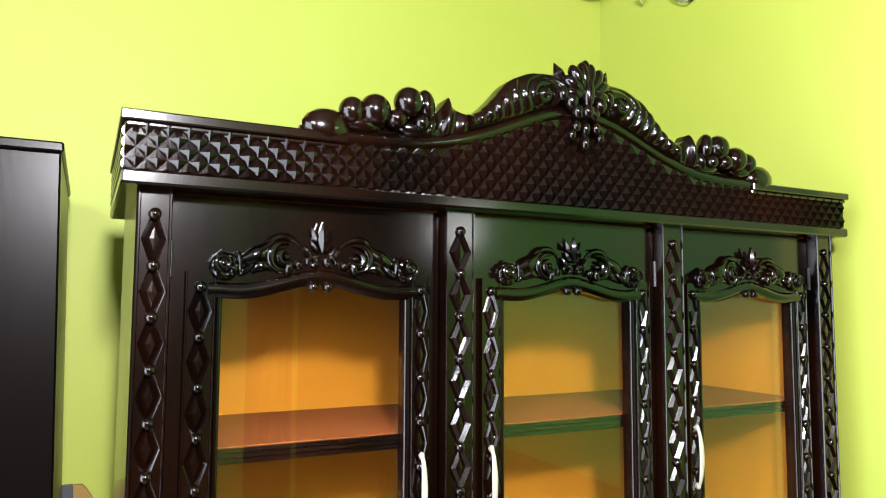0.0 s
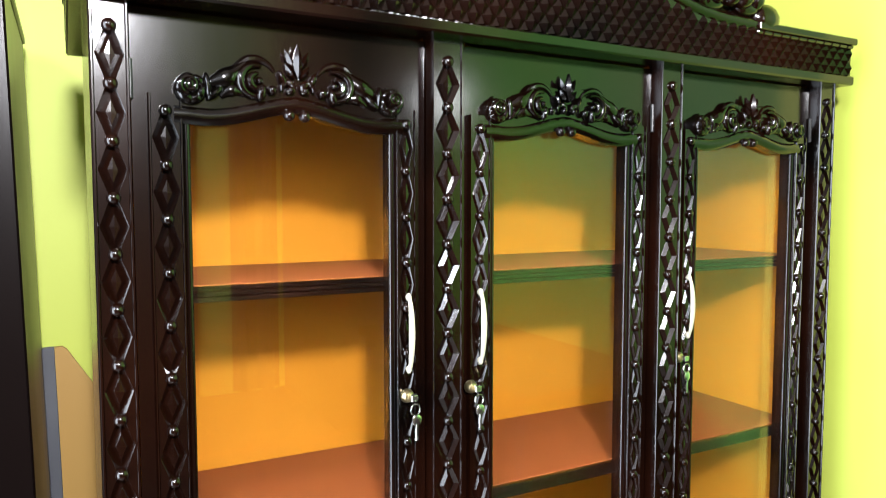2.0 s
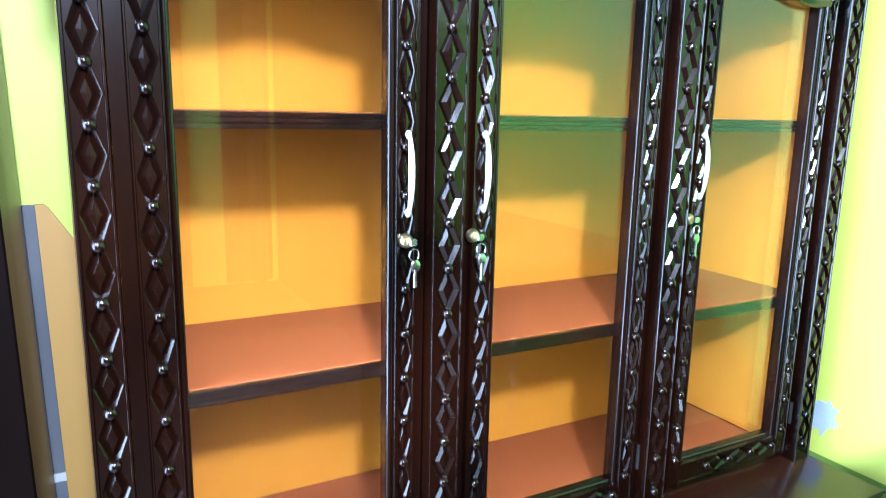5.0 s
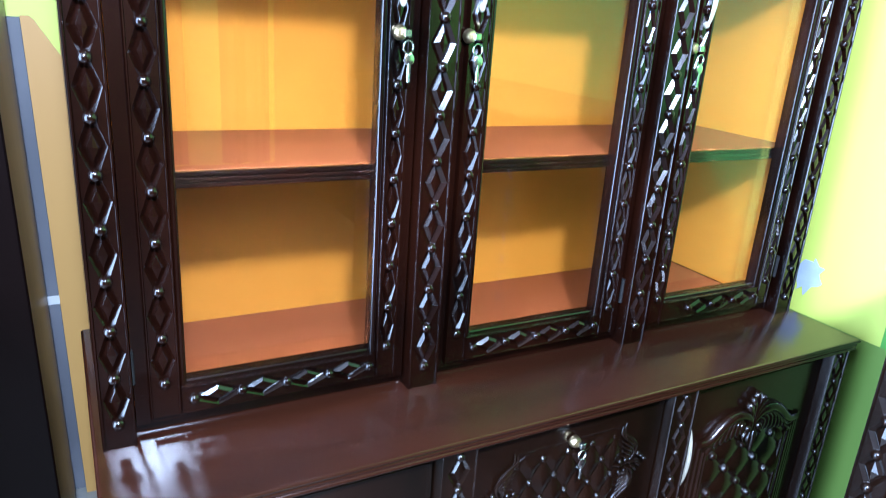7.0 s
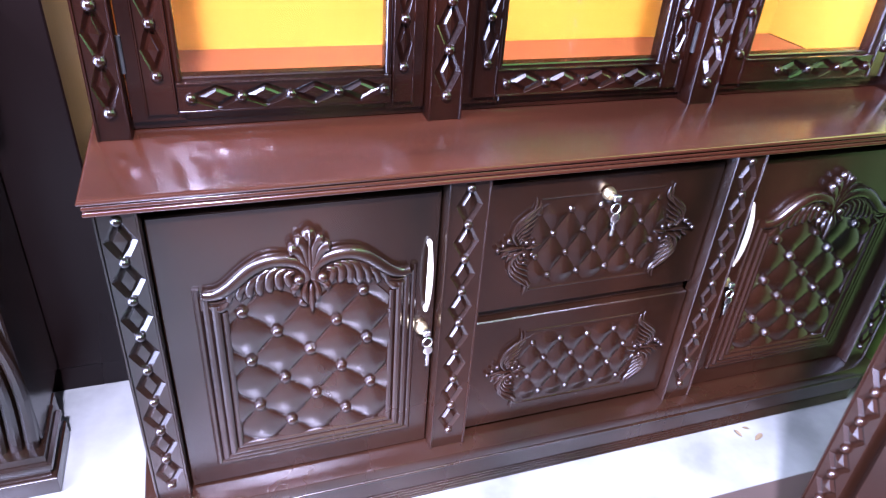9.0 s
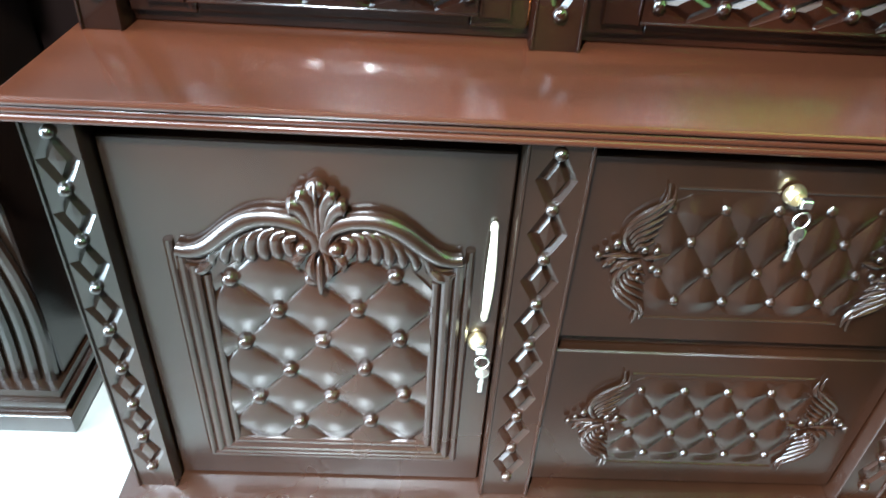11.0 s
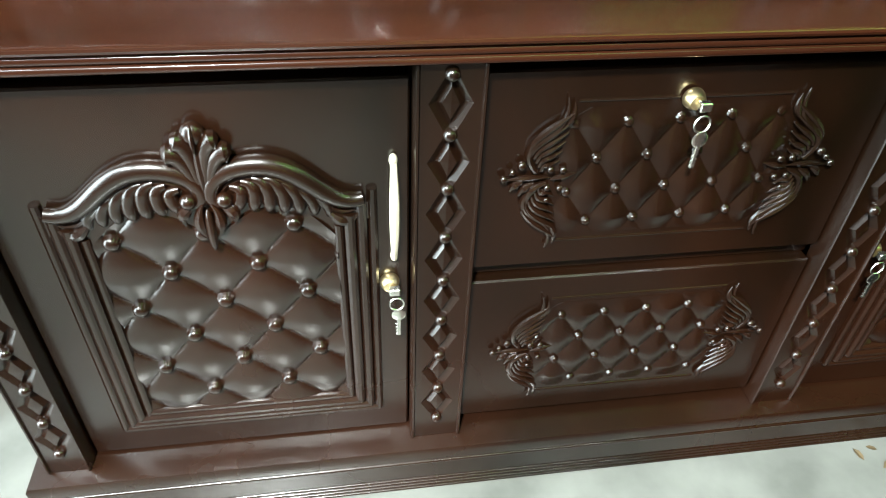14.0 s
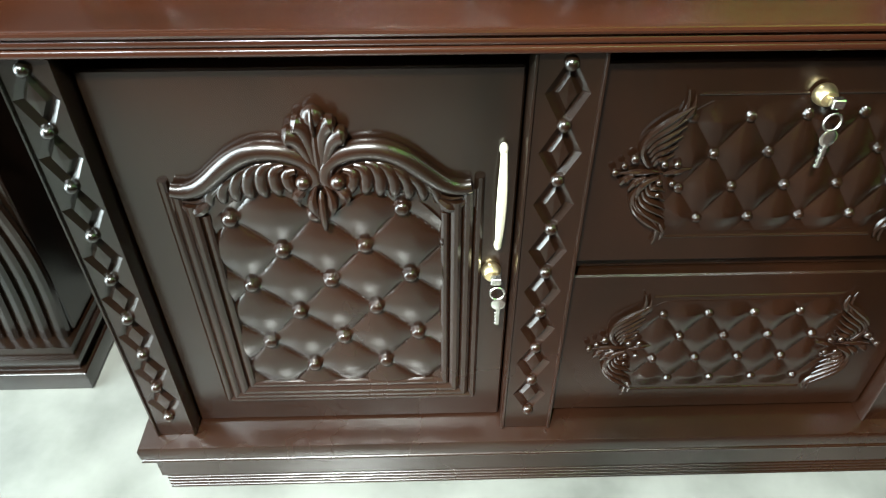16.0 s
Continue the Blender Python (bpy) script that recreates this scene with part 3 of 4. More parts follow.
def frieze():
    """Rows of four-sided points, set like a lattice, below the bell-shaped line."""
    g = Geo()
    g.relief(CX0 + 0.003, CX1 - 0.003, FZ, lambda x: bell(x) + 0.004, CY + 0.006, CY + 0.016, lambda X, Z: X * 0, 90, 1)
    dx, dz, hgt = 0.0256, 0.0292, 0.0080
    rows = int((1.95 - FZ) / (dz / 2)) + 1
    y = CY + 0.006
    for j in range(rows):
        z = FZ + 0.0005 + dz * 0.5 * j
        n = int((CX1 - CX0) / dx) + 2
        for i in range(n):
            x = CX0 + 0.003 + dx * i + (dx / 2 if j % 2 else 0)
            if x > CX1 - 0.002 or x < CX0 + 0.002 or z > bell(x) + 0.002:
                continue
            xl, xr = max(x - dx / 2, CX0 + 0.002), min(x + dx / 2, CX1 - 0.002)
            zb = max(z - dz / 2, FZ + 0.0002)
            g.put([(xl, y, z), (x, y, zb), (xr, y, z), (x, y, z + dz / 2), (x, y - hgt, z)],
                  [(0, 1, 4), (1, 2, 4), (2, 3, 4), (3, 0, 4)])
    return part("diamond_frieze", g, WOOD, crown, angle=10)


frieze()
# side returns of the frieze
for s in (0, 1):
    g = Geo()
    x = CX0 + 0.006 if s == 0 else CX1 - 0.006
    m = -1 if s == 0 else 1
    for k in range(4):
        z = FZ + 0.0070 + 0.0140 * k
        g.tube([(x, -0.022, z), (x, 0.395, z)], 0.0072, 10)
    part("side_reeding", g, WOOD, crown)


def crest():
    yy = -0.024
    knee = (0.0, 0.030, 0.061, 0.104, 0.147, 0.174, 0.205, 0.217, 0.238, 0.258, 0.290, 0.330, 0.400, 0.452, 0.486)
    rise = (1.995, 1.995, 1.998, 1.994, 1.974, 1.941, 1.913, 1.908, 1.907, 1.912, 1.906, 1.900, 1.882, 1.874, 1.858)

    def top(x):
        d = abs(x - XM)
        return float(np.mean(np.interp(np.abs(d + np.linspace(-0.012, 0.012, 7)), knee, rise)))
    # back board, with a broad smooth moulding along the bell line
    g = Geo()
    g.relief(XM - 0.486, XM + 0.486, lambda x: bell(x) + 0.002, lambda x: top(x) - 0.004, -0.016, 0.006, lambda X, Z: X * 0, 140, 3)

    def roll(X, Z):
        s = np.clip((Z - np.array([[bell(x) for x in X[0]]])) / 0.027, 0, 1)
        return 0.012 * np.sin(math.pi * s) ** 0.55 * np.sqrt(np.clip((0.488 - np.abs(X - XM)) / 0.03, 0, 1))
    g.relief(XM - 0.488, XM + 0.488, bell, lambda x: bell(x) + 0.027, -0.018, -0.008, roll, 140, 12)
    part("crest_board", g, WOOD, crown)
    # ribbed horn curling up to the middle
    ex, ez = XM - 0.080, 1.956

    def horn_low(x):
        return bell(x) + 0.024

    def ribs(X, Z):
        lo = np.array([[horn_low(x) for x in X[0]]])
        hi = np.array([[top(x) for x in X[0]]])
        s = np.clip((Z - lo) / np.maximum(hi - lo, 0.004), 0, 1)
        r = np.hypot(X - ex, (Z - ez) * 1.05) + 0.0022 * np.arctan2(Z - ez, X - ex)
        body = 0.026 * np.sin(math.pi * np.clip(0.04 + 0.92 * s, 0, 1)) ** 0.5
        rib = np.abs(np.sin(math.pi * r / 0.0195)) ** 0.6
        return body * (0.74 + 0.26 * rib) + 0.004 * np.exp(-(r / 0.012) ** 2)
    h = Geo()
    h.relief(XM - 0.222, XM - 0.018, horn_low, top, -0.018, 0.004, ribs, 110, 44)
    # cluster of lobes and a small rose at the outer end
    h.ball(XM - 0.450, yy + 0.004, 1.862, 0.037, 0.020, 0.027)
    h.ball(XM - 0.413, yy, 1.889, 0.020, 0.020, 0.0215, 20, 12)
    h.ball(XM - 0.378, yy - 0.003, 1.893, 0.0245, 0.024, 0.0255, 20, 12)
    h.ball(XM - 0.326, yy - 0.008, 1.911, 0.0235, 0.022, 0.0240, 20, 12)
    h.ball(XM - 0.296, yy - 0.004, 1.911, 0.0145, 0.018, 0.0250, 16, 10, 0.15)
    h.ball(XM - 0.345, yy - 0.006, 1.884, 0.0170, 0.018, 0.0150, 16, 10)
    h.ball(XM - 0.306, yy - 0.010, 1.882, 0.0130, 0.015, 0.0135, 16, 10)
    h.ball(XM - 0.397, yy + 0.002, 1.872, 0.0300, 0.014, 0.0130, 16, 10)
    h.ball(XM - 0.300, yy + 0.004, 1.875, 0.0400, 0.014, 0.0160, 16, 10)
    pts = spiral(XM - 0.328, 1.911, 0.0165, 0.003, 30, -400, 34)
    h.tube(pts, [0.0044 * (1 - 0.4 * i / 33) for i in range(34)], 8, 1.0, yy - 0.022)
    # pointed leaf with a hollow blade towards the horn
    def leaf_top(x):
        return float(np.interp(x - XM, (-0.290, -0.276, -0.268, -0.257, -0.250, -0.241, -0.230, -0.208), (1.896, 1.904, 1.913, 1.931, 1.920, 1.913, 1.909, 1.907)))

    def hollow(X, Z):
        lo = np.array([[bell(x) + 0.022 for x in X[0]]])
        hi = np.array([[leaf_top(x) for x in X[0]]])
        s = np.clip((Z - lo) / (hi - lo), 0, 1)
        u = (X - XM + 0.257 + 0.10 * (1.925 - Z)) / 0.030
        rib = np.exp(-(u / 0.30) ** 2) + 0.75 * np.exp(-((u + 0.85) / 0.35) ** 2) + 0.55 * np.exp(-((u - 1.05) / 0.40) ** 2)
        return (0.008 + 0.016 * rib) * np.sin(math.pi * np.clip(0.10 + 0.84 * s, 0, 1)) ** 0.5
    h.relief(XM - 0.290, XM - 0.208, lambda x: bell(x) + 0.022, leaf_top, -0.018, 0.004, hollow, 44, 22)
    # petals of the shell
    for a, l, r in ((10, 0.046, 0.012), (32, 0.046, 0.013), (58, 0.042, 0.013), (86, 0.036, 0.011)):
        w = radians(90 + a)
        h.ball(XM + math.cos(w) * l * 0.70, yy - 0.020, 1.962 + math.sin(w) * l * 0.70, r, 0.015, l * 0.62, 12, 8, radians(a))
    h.tube(bezier((XM - 0.036, 1.984), (XM - 0.044, 1.998), (XM - 0.050, 2.004), (XM - 0.056, 2.018), 10), taper(10, 0.0095, 0.9, 0.1), 8, 1.0, yy - 0.006)
    for dx, dz, r in ((-0.030, 1.952, 0.013), (-0.048, 1.962, 0.011), (-0.017, 1.935, 0.011), (-0.021, 1.910, 0.0085), (-0.030, 1.894, 0.0075)):
        h.ball(XM + dx, yy - 0.020, dz, r, r, r * 1.3, 12, 8)
    for q in (h, h.mirror_copy(XM)):
        part("carved_horn", q, WOOD, crown, angle=40)
    g = Geo()
    g.ball(XM, yy - 0.024, 1.968, 0.012, 0.015, 0.030)
    g.ball(XM, yy - 0.018, 2.001, 0.011, 0.013, 0.027)
    g.ball(XM, yy - 0.024, 1.936, 0.012, 0.013, 0.013)
    g.ball(XM, yy - 0.016, 1.908, 0.009, 0.012, 0.014)
    g.ball(XM, yy - 0.014, 1.884, 0.008, 0.011, 0.014)
    return part("shell", g, WOOD, crown, "carved shell in the middle of the crest", 40)


crest()

# ---- lower cabinet ----
base = thing("sideboard", (XC, 0.1, FLOOR), "dark lacquered carved wooden sideboard with two doors and two drawers", "sideboard")
BY = -0.150
BX0, BX1 = 0.027, 1.430
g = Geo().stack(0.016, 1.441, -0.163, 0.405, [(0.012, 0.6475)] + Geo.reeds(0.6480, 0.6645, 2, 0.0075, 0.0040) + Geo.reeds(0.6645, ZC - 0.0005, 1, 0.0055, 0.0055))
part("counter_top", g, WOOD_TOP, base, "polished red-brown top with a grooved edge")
g = Geo()
g.box(BX0 + 0.002, BX0 + 0.020, BY + 0.026, 0.40, 0.136, 0.647, 0.001)
g.box(BX1 - 0.020, BX1 - 0.002, BY + 0.026, 0.40, 0.136, 0.647, 0.001)
g.box(BX0 + 0.0205, BX1 - 0.0205, 0.385, 0.398, 0.136, 0.647, 0.001)
g.box(BX0 + 0.0205, BX1 - 0.0205, -0.095, 0.384, 0.136, 0.150, 0.001)
part("carcass", g, SATIN, base)
lev = [(0.020, FLOOR)] + Geo.reeds(0.023, 0.058, 5, 0.019, 0.005) + [(0.013, 0.0590), (0.011, 0.0600), (0.011, 0.0950), (0.009, 0.0970), (0.009, 0.1030)] + Geo.reeds(0.1035, 0.1115, 1, 0.005, 0.005) + [(0.003, 0.1125), (0.0005, 0.1140), (0.0, 0.1300), (0.002, 0.1345), (0.005, 0.1355)]
g = Geo().stack(0.006, 1.446, -0.172, 0.402, lev)
part("plinth", g, SATIN, base)
BST = ((0.027, 0.077), (0.4635, 0.5260), (0.929, 0.989), (1.380, 1.430))
for a, b in BST:
    carved_stile("stile", a, b, 0.1365, 0.646, BY, BY + 0.025, base, width=0.0250, period=0.0578, first=0.009, depth=0.0046, inner=0.62, mat=SATIN, angle=30)


def tuft(x0, z0, up, down, puff=0.010, r=0.0072, soft=0.85):
    """Padded lozenges with a knob at each crossing; up and down are the steps from knob to knob, to the upper and to the lower right."""
    det = up[0] * down[1] - up[1] * down[0]

    def h(X, Z):
        a = ((X - x0) * down[1] - (Z - z0) * down[0]) / det
        b = ((Z - z0) * up[0] - (X - x0) * up[1]) / det
        fa, fb = a - np.floor(a), b - np.floor(b)
        p = np.clip(np.sin(math.pi * fa) * np.sin(math.pi * fb), 0, 1) ** soft
        ia, ib = np.round(a), np.round(b)
        xn, zn = x0 + ia * up[0] + ib * down[0], z0 + ia * up[1] + ib * down[1]
        rho = np.hypot(X - xn, Z - zn)
        knob = np.where(rho < r, 0.70 * np.sqrt(np.clip(r * r - rho * rho, 0, None)) + 0.55 * r, -1)
        return np.maximum(puff * p, knob)
    return h


def leaf(g, pts, r, y, a=0.25, b=0.12, squash=1.0):
    g.tube(pts, taper(len(pts), r, a, b), 8, squash, y)


def tufted_door(x0, x1, hx, mirror):
    z0, z1, yf = 0.1385, 0.6255, -0.130
    door = part("door", Geo().box(x0, x1, yf, yf + 0.022, z0, z1, 0.002), SATIN, base)
    xm = 0.2755 if not mirror else 1.182
    px0, px1, pz0 = xm - 0.151, xm + 0.151, 0.183
    ix0, ix1, iz0 = xm - 0.114, xm + 0.114, 0.220

    def inner_top(x):
        t = abs(x - xm) / 0.114
        return 0.462 + 0.040 * math.sin(math.pi * (1 - min(1, t))) ** 0.8
    g = Geo().relief(ix0, ix1, iz0, inner_top, yf - 0.002, yf, tuft(xm - 0.004, 0.385, (0.0392, 0.0473), (0.0452, -0.0418), 0.0076, 0.0080, 0.66), 200, 210)
    part("tufted_panel", g, SATIN, door, "carved lozenge panel with round knobs")
    # stepped frame on three sides
    g = Geo()
    for k, (d, r, pr) in enumerate(((0.001, 0.0052, 0.001), (0.0120, 0.0060, 0.003), (0.0235, 0.0062, 0.005), (0.0345, 0.0050, 0.004))):
        top = 0.514 - 0.013 * k
        pts = [(px0 + d, top), (px0 + d, pz0 + d * 0.92), (px1 - d, pz0 + d * 0.92), (px1 - d, top)]
        for a, b in zip(pts, pts[1:]):
            g.tube([a, b], r, 10, 1.0, yf - pr)
        for q in pts[1:3]:
            g.ball(q[0], yf - pr, q[1], r, r, r)
    part("panel_frame", g, SATIN, door)
    # leaf crest
    h = Geo()
    y = yf - 0.006
    # broad band that climbs to the middle and curls into a ball
    main = bezier((xm - 0.142, 0.506), (xm - 0.104, 0.495), (xm - 0.092, 0.549), (xm - 0.047, 0.549), 24) + bezier((xm - 0.047, 0.549), (xm - 0.022, 0.549), (xm - 0.004, 0.537), (xm - 0.004, 0.519), 12)[1:] + bezier((xm - 0.004, 0.519), (xm - 0.004, 0.507), (xm - 0.017, 0.506), (xm - 0.017, 0.514), 8)[1:]
    n = len(main)
    h.tube(main, [0.0034 + 0.0074 * math.sin(math.pi * min(1, 0.12 + 0.92 * i / n)) ** 0.55 for i in range(n)], 14, 0.95, y)
    inner = bezier((xm - 0.134, 0.493), (xm - 0.102, 0.480), (xm - 0.094, 0.535), (xm - 0.049, 0.5355), 22) + bezier((xm - 0.049, 0.5355), (xm - 0.031, 0.536), (xm - 0.018, 0.530), (xm - 0.015, 0.521), 8)[1:]
    h.tube(inner, taper(len(inner), 0.0046, 0.5, 0.5), 8, 1.1, y + 0.001)
    h.ball(xm - 0.0160, y - 0.005, 0.5155, 0.0078, 0.008, 0.0078)
    # fluted feathers below the band: close-set arcs that bend round the ball
    for k in range(7):
        f = k / 6
        sx, sz = -0.022 - 0.062 * f, 0.527 + 0.009 * math.sin(math.pi * min(1, f * 1.1)) - 0.012 * f * f
        ex, ez = -0.0275 - 0.082 * f, 0.502 - 0.016 * f ** 1.3
        pts = bezier((xm + sx, sz), (xm + sx - 0.014, sz - 0.001), (xm + ex - 0.003, ez + 0.016), (xm + ex + 0.001, ez), 16)
        r = 0.0052 + 0.0022 * math.sin(math.pi * (0.25 + 0.65 * f))
        h.tube(pts, [r * (0.60 + 0.40 * min(1, i / 6)) * math.sqrt(max(0.10, 1 - max(0, (i - 11) / 4.6) ** 2)) for i in range(16)], 12, 1.0, y - 0.0015 + 0.0006 * k)
    leaf(h, bezier((xm - 0.137, 0.488), (xm - 0.124, 0.474), (xm - 0.114, 0.484), (xm - 0.106, 0.496), 12), 0.0066, y)
    # palmette of thick stepped lobes
    for px, pz, r, bx in ((-0.0265, 0.5650, 0.0100, -0.010), (-0.0175, 0.5775, 0.0095, -0.006)):
        lobe = bezier((xm + bx * 0.3, 0.520), (xm + bx, 0.548), (xm + px + 0.013, pz + 0.004), (xm + px - 0.003, pz), 18)
        h.tube(lobe, [r * 1.15 * (0.25 + 0.75 * i / 17) if i < 15 else r * 1.15 * math.sqrt(max(0.02, 1 - ((i - 13.5) / 3.6) ** 2)) for i in range(18)], 12, 0.95, y - 0.003)
    # hanging leaf of three tongues
    leaf(h, bezier((xm - 0.004, 0.512), (xm - 0.012, 0.498), (xm - 0.010, 0.484), (xm - 0.003, 0.472), 12), 0.0058, y - 0.006)
    leaf(h, bezier((xm - 0.008, 0.512), (xm - 0.022, 0.506), (xm - 0.026, 0.500), (xm - 0.022, 0.488), 12), 0.0062, y - 0.005)
    h.mirrored(xm)
    h.ball(xm, y - 0.001, 0.552, 0.0050, 0.008, 0.036)
    h.ball(xm, y - 0.002, 0.5840, 0.0110, 0.009, 0.0115)
    h.ball(xm, y - 0.006, 0.5800, 0.0030, 0.008, 0.0145)
    h.ball(xm, y - 0.008, 0.484, 0.0046, 0.006, 0.025)
    # board that carries the leaves
    h.relief(xm - 0.146, xm + 0.146, lambda x: inner_top(x) - 0.001 if abs(x - xm) < 0.112 else 0.480, lambda x: 0.500 + 0.042 * math.exp(-((x - xm) / 0.060) ** 2), yf - 0.005, yf - 0.0005, lambda X, Z: X * 0, 60, 4)
    part("leaf_crest", h, SATIN, door)
    bow_handle(hx, yf, 0.428, 0.547, door)
    key_lock(hx - 0.005, yf, 0.393, door, STEEL)
    return door


tufted_door(0.079, 0.4615, 0.446, False)
tufted_door(0.991, 1.378, 1.006, True)
part("drawer_rail", Geo().box(0.527, 0.928, -0.120, -0.098, 0.3845, 0.4025, 0.001), SATIN, base)


def carved_drawer(z0, z1, cz0, cz1, xm, knob, up, down, lock):
    x0, x1, yf = 0.528, 0.927, -0.134
    d = part("drawer", Geo().box(x0, x1, yf, yf + 0.020, z0, z1, 0.002), SATIN, base)
    zm = (cz0 + cz1) / 2
    hh = (cz1 - cz0) / 2
    fx = 0.128

    def edge(x):
        t = min(1, max(0, (abs(x - xm) - fx * 0.72) / (fx * 0.55)))
        return hh * (1 - 0.55 * t)
    pad = tuft(knob[0], knob[1], up, down, 0.0050, 0.0046)

    def h(X, Z):
        hz = np.array([[edge(x) - 0.010 for x in X[0]]])
        fade = np.clip((hz - np.abs(Z - zm)) / 0.020, 0, 1) * np.clip((fx - np.abs(X - xm)) / 0.03, 0, 1)
        return pad(X, Z) * fade
    g = Geo().relief(xm - fx, xm + fx, lambda x: zm - edge(x) + 0.010, lambda x: zm + edge(x) - 0.010, yf - 0.0006, yf, h, 240, 140)
    part("tufted_panel", g, SATIN, d, "carved lozenge panel with small knobs")
    for m in (-1, 1):
        zz = zm + m * (hh - 0.003)
        g = Geo().tube([(xm - 0.106, zz), (xm + 0.106, zz)], 0.0018, 8, 1.0, yf + 0.0003)
        part("moulding", g, SATIN, d)
    h = Geo()
    y = yf - 0.004
    L = xm - 0.169
    s = hh / 0.080
    for m in (1, -1):
        # a wing: one long curved quill that ends in two tips, and short feathers inside it
        quill = bezier((0.031, 0.008), (0.015, 0.024), (0.022, 0.038), (0.040, 0.047), 14) + bezier((0.040, 0.047), (0.051, 0.053), (0.057, 0.066), (0.0515, 0.083), 12)[1:]
        leaf(h, [(L + u, zm + m * v * s) for u, v in quill], 0.0046, y, 0.6, 0.25, 1.0)
        leaf(h, [(L + u, zm + m * v * s) for u, v in bezier((0.049, 0.052), (0.058, 0.058), (0.061, 0.066), (0.0585, 0.078), 10)], 0.0036, y, 0.5, 0.25, 1.0)
        for k in range(6):
            a, e = (0.0215 + 0.0028 * k, 0.0330 - 0.0048 * k), (0.0600 - 0.0016 * k, 0.0690 - 0.0098 * k)
            vane = bezier(a, (a[0] + 0.002, a[1] + 0.012), (e[0] - 0.012, e[1] - 0.010), e, 12)
            leaf(h, [(L + u, zm + m * v * s) for u, v in vane], 0.0036, y - 0.0016 + 0.0003 * k, 0.55, 0.25, 1.1)
    # short feathers at the joint of the two wings
    for ax, az, bx, bz, ex, ez in ((0.0070, -0.0110, 0.009, -0.005, 0.0180, -0.0015), (0.0160, -0.0170, 0.019, -0.008, 0.0300, -0.0035), (0.0245, -0.0300, 0.024, -0.010, 0.0420, -0.0040)):
        leaf(h, bezier((L + ax, zm + az * s), (L + bx, zm + bz * s), (L + bx + 0.004, zm + bz * s), (L + ex, zm + ez * s), 12), 0.0042, y - 0.001, 0.4, 0.4, 1.0)
    for bx, bz, r in ((-0.001, 0.003, 0.0042), (0.007, 0.010, 0.0036), (0.0155, 0.017, 0.0048), (0.0445, 0.0110, 0.0040), (0.0565, 0.0105, 0.0040), (0.0435, -0.0090, 0.0036), (0.0560, -0.0100, 0.0036), (0.0445, -0.0230, 0.0030)):
        h.ball(L + bx, y - 0.002, zm + bz * s, r, r, r)
    leaf(h, bezier((L + 0.046, zm - 0.001), (L + 0.054, zm + 0.001), (L + 0.062, zm + 0.003), (L + 0.072, zm + 0.005), 10), 0.0034, y)
    leaf(h, bezier((L + 0.002, zm - 0.001), (L + 0.016, zm + 0.002), (L + 0.030, zm + 0.002), (L + 0.046, zm), 10), 0.0034, y + 0.001)
    part("carved_wing", h, SATIN, d)
    r = Geo().put(h.v, h.f)
    r.mirrored(xm)
    n = len(h.v)
    r.v, r.f = r.v[n:], [tuple(i - n for i in f) for f in r.f[len(h.f):]]
    part("carved_wing", r, SATIN, d)
    if lock:
        key_lock(0.721, yf - 0.003, 0.600, d, STEEL)
    return d


carved_drawer(0.404, 0.630, 0.434, 0.602, 0.7205, (0.692, 0.539), (0.0245, 0.0390), (0.0265, -0.0376), True)
carved_drawer(0.150, 0.383, 0.186, 0.353, 0.7300, (0.717, 0.286), (0.0250, 0.0384), (0.0267, -0.0380), False)

# ---- tall wardrobe at the wall ----
w = thing("wardrobe", (-0.44, 0.57, FLOOR), "tall dark brown wardrobe with a plain smooth side", "wardrobe")


def leaning(geo):
    """The wardrobe stands a little out of plumb."""
    geo.v = [(x - 0.021 * z, y, z) for x, y, z in geo.v]
    return geo


part("body", leaning(Geo().box(-0.86, -0.032, 0.272, 0.80, FLOOR + 0.06, 1.845, 0.003)), PLAIN, w)
part("top", leaning(Geo().box(-0.87, -0.028, 0.268, 0.805, 1.8455, 1.862, 0.003)), PLAIN, w)
part("plinth", leaning(Geo().box(-0.85, -0.036, 0.278, 0.79, FLOOR, FLOOR + 0.0595, 0.002)), PLAIN, w)

# ---- carved low cabinet in front of it ----
c = thing("carved_cabinet", (-0.50, 0.14, FLOOR), "dark lacquered low cabinet with wavy fluted front", "cabinet")
part("body", Geo().box(-0.86, -0.164, 0.062, 0.262, 0.105, 0.79, 0.003), SATIN, c)
part("top", Geo().box(-0.88, -0.128, 0.004, 0.264, 0.7905, 0.815, 0.004), WOOD_TOP, c)
g = Geo().stack(-0.88, -0.147, 0.015, 0.150, (
    (0.002, FLOOR), (0.0, 0.026), (0.0, 0.0580), (0.003, 0.0605), (0.009, 0.0615), (0.009, 0.0770), (0.003, 0.0785), (0.002, 0.0820), (0.003, 0.0890), (0.010, 0.0905), (0.012, 0.1045)))
part("plinth", g, SATIN, c)
for k in range(7):
    x = -0.174 - 0.024 * k
    pts = [(x + 0.018 * math.sin(3.4 * t - 0.3) - 0.030 * t, 0.056, 0.1045 + 0.32 * t) for t in np.linspace(0, 1, 22)]
    part("wavy_flute", Geo().tube(pts, [0.0115 - 0.002 * i / 21 for i in range(22)], 10), SATIN, c)
for k in range(3):
    part("carved_scroll", Geo().ball(-0.181 - 0.052 * k, 0.046, 0.436, 0.026, 0.022, 0.013), SATIN, c)
    part("carved_scroll", Geo().ball(-0.181 - 0.052 * k, 0.046, 0.462, 0.023, 0.020, 0.012), SATIN, c)
part("leg", Geo().box(-0.201, -0.162, 0.1505, 0.185, FLOOR, 0.1045, 0.002), SATIN, c)

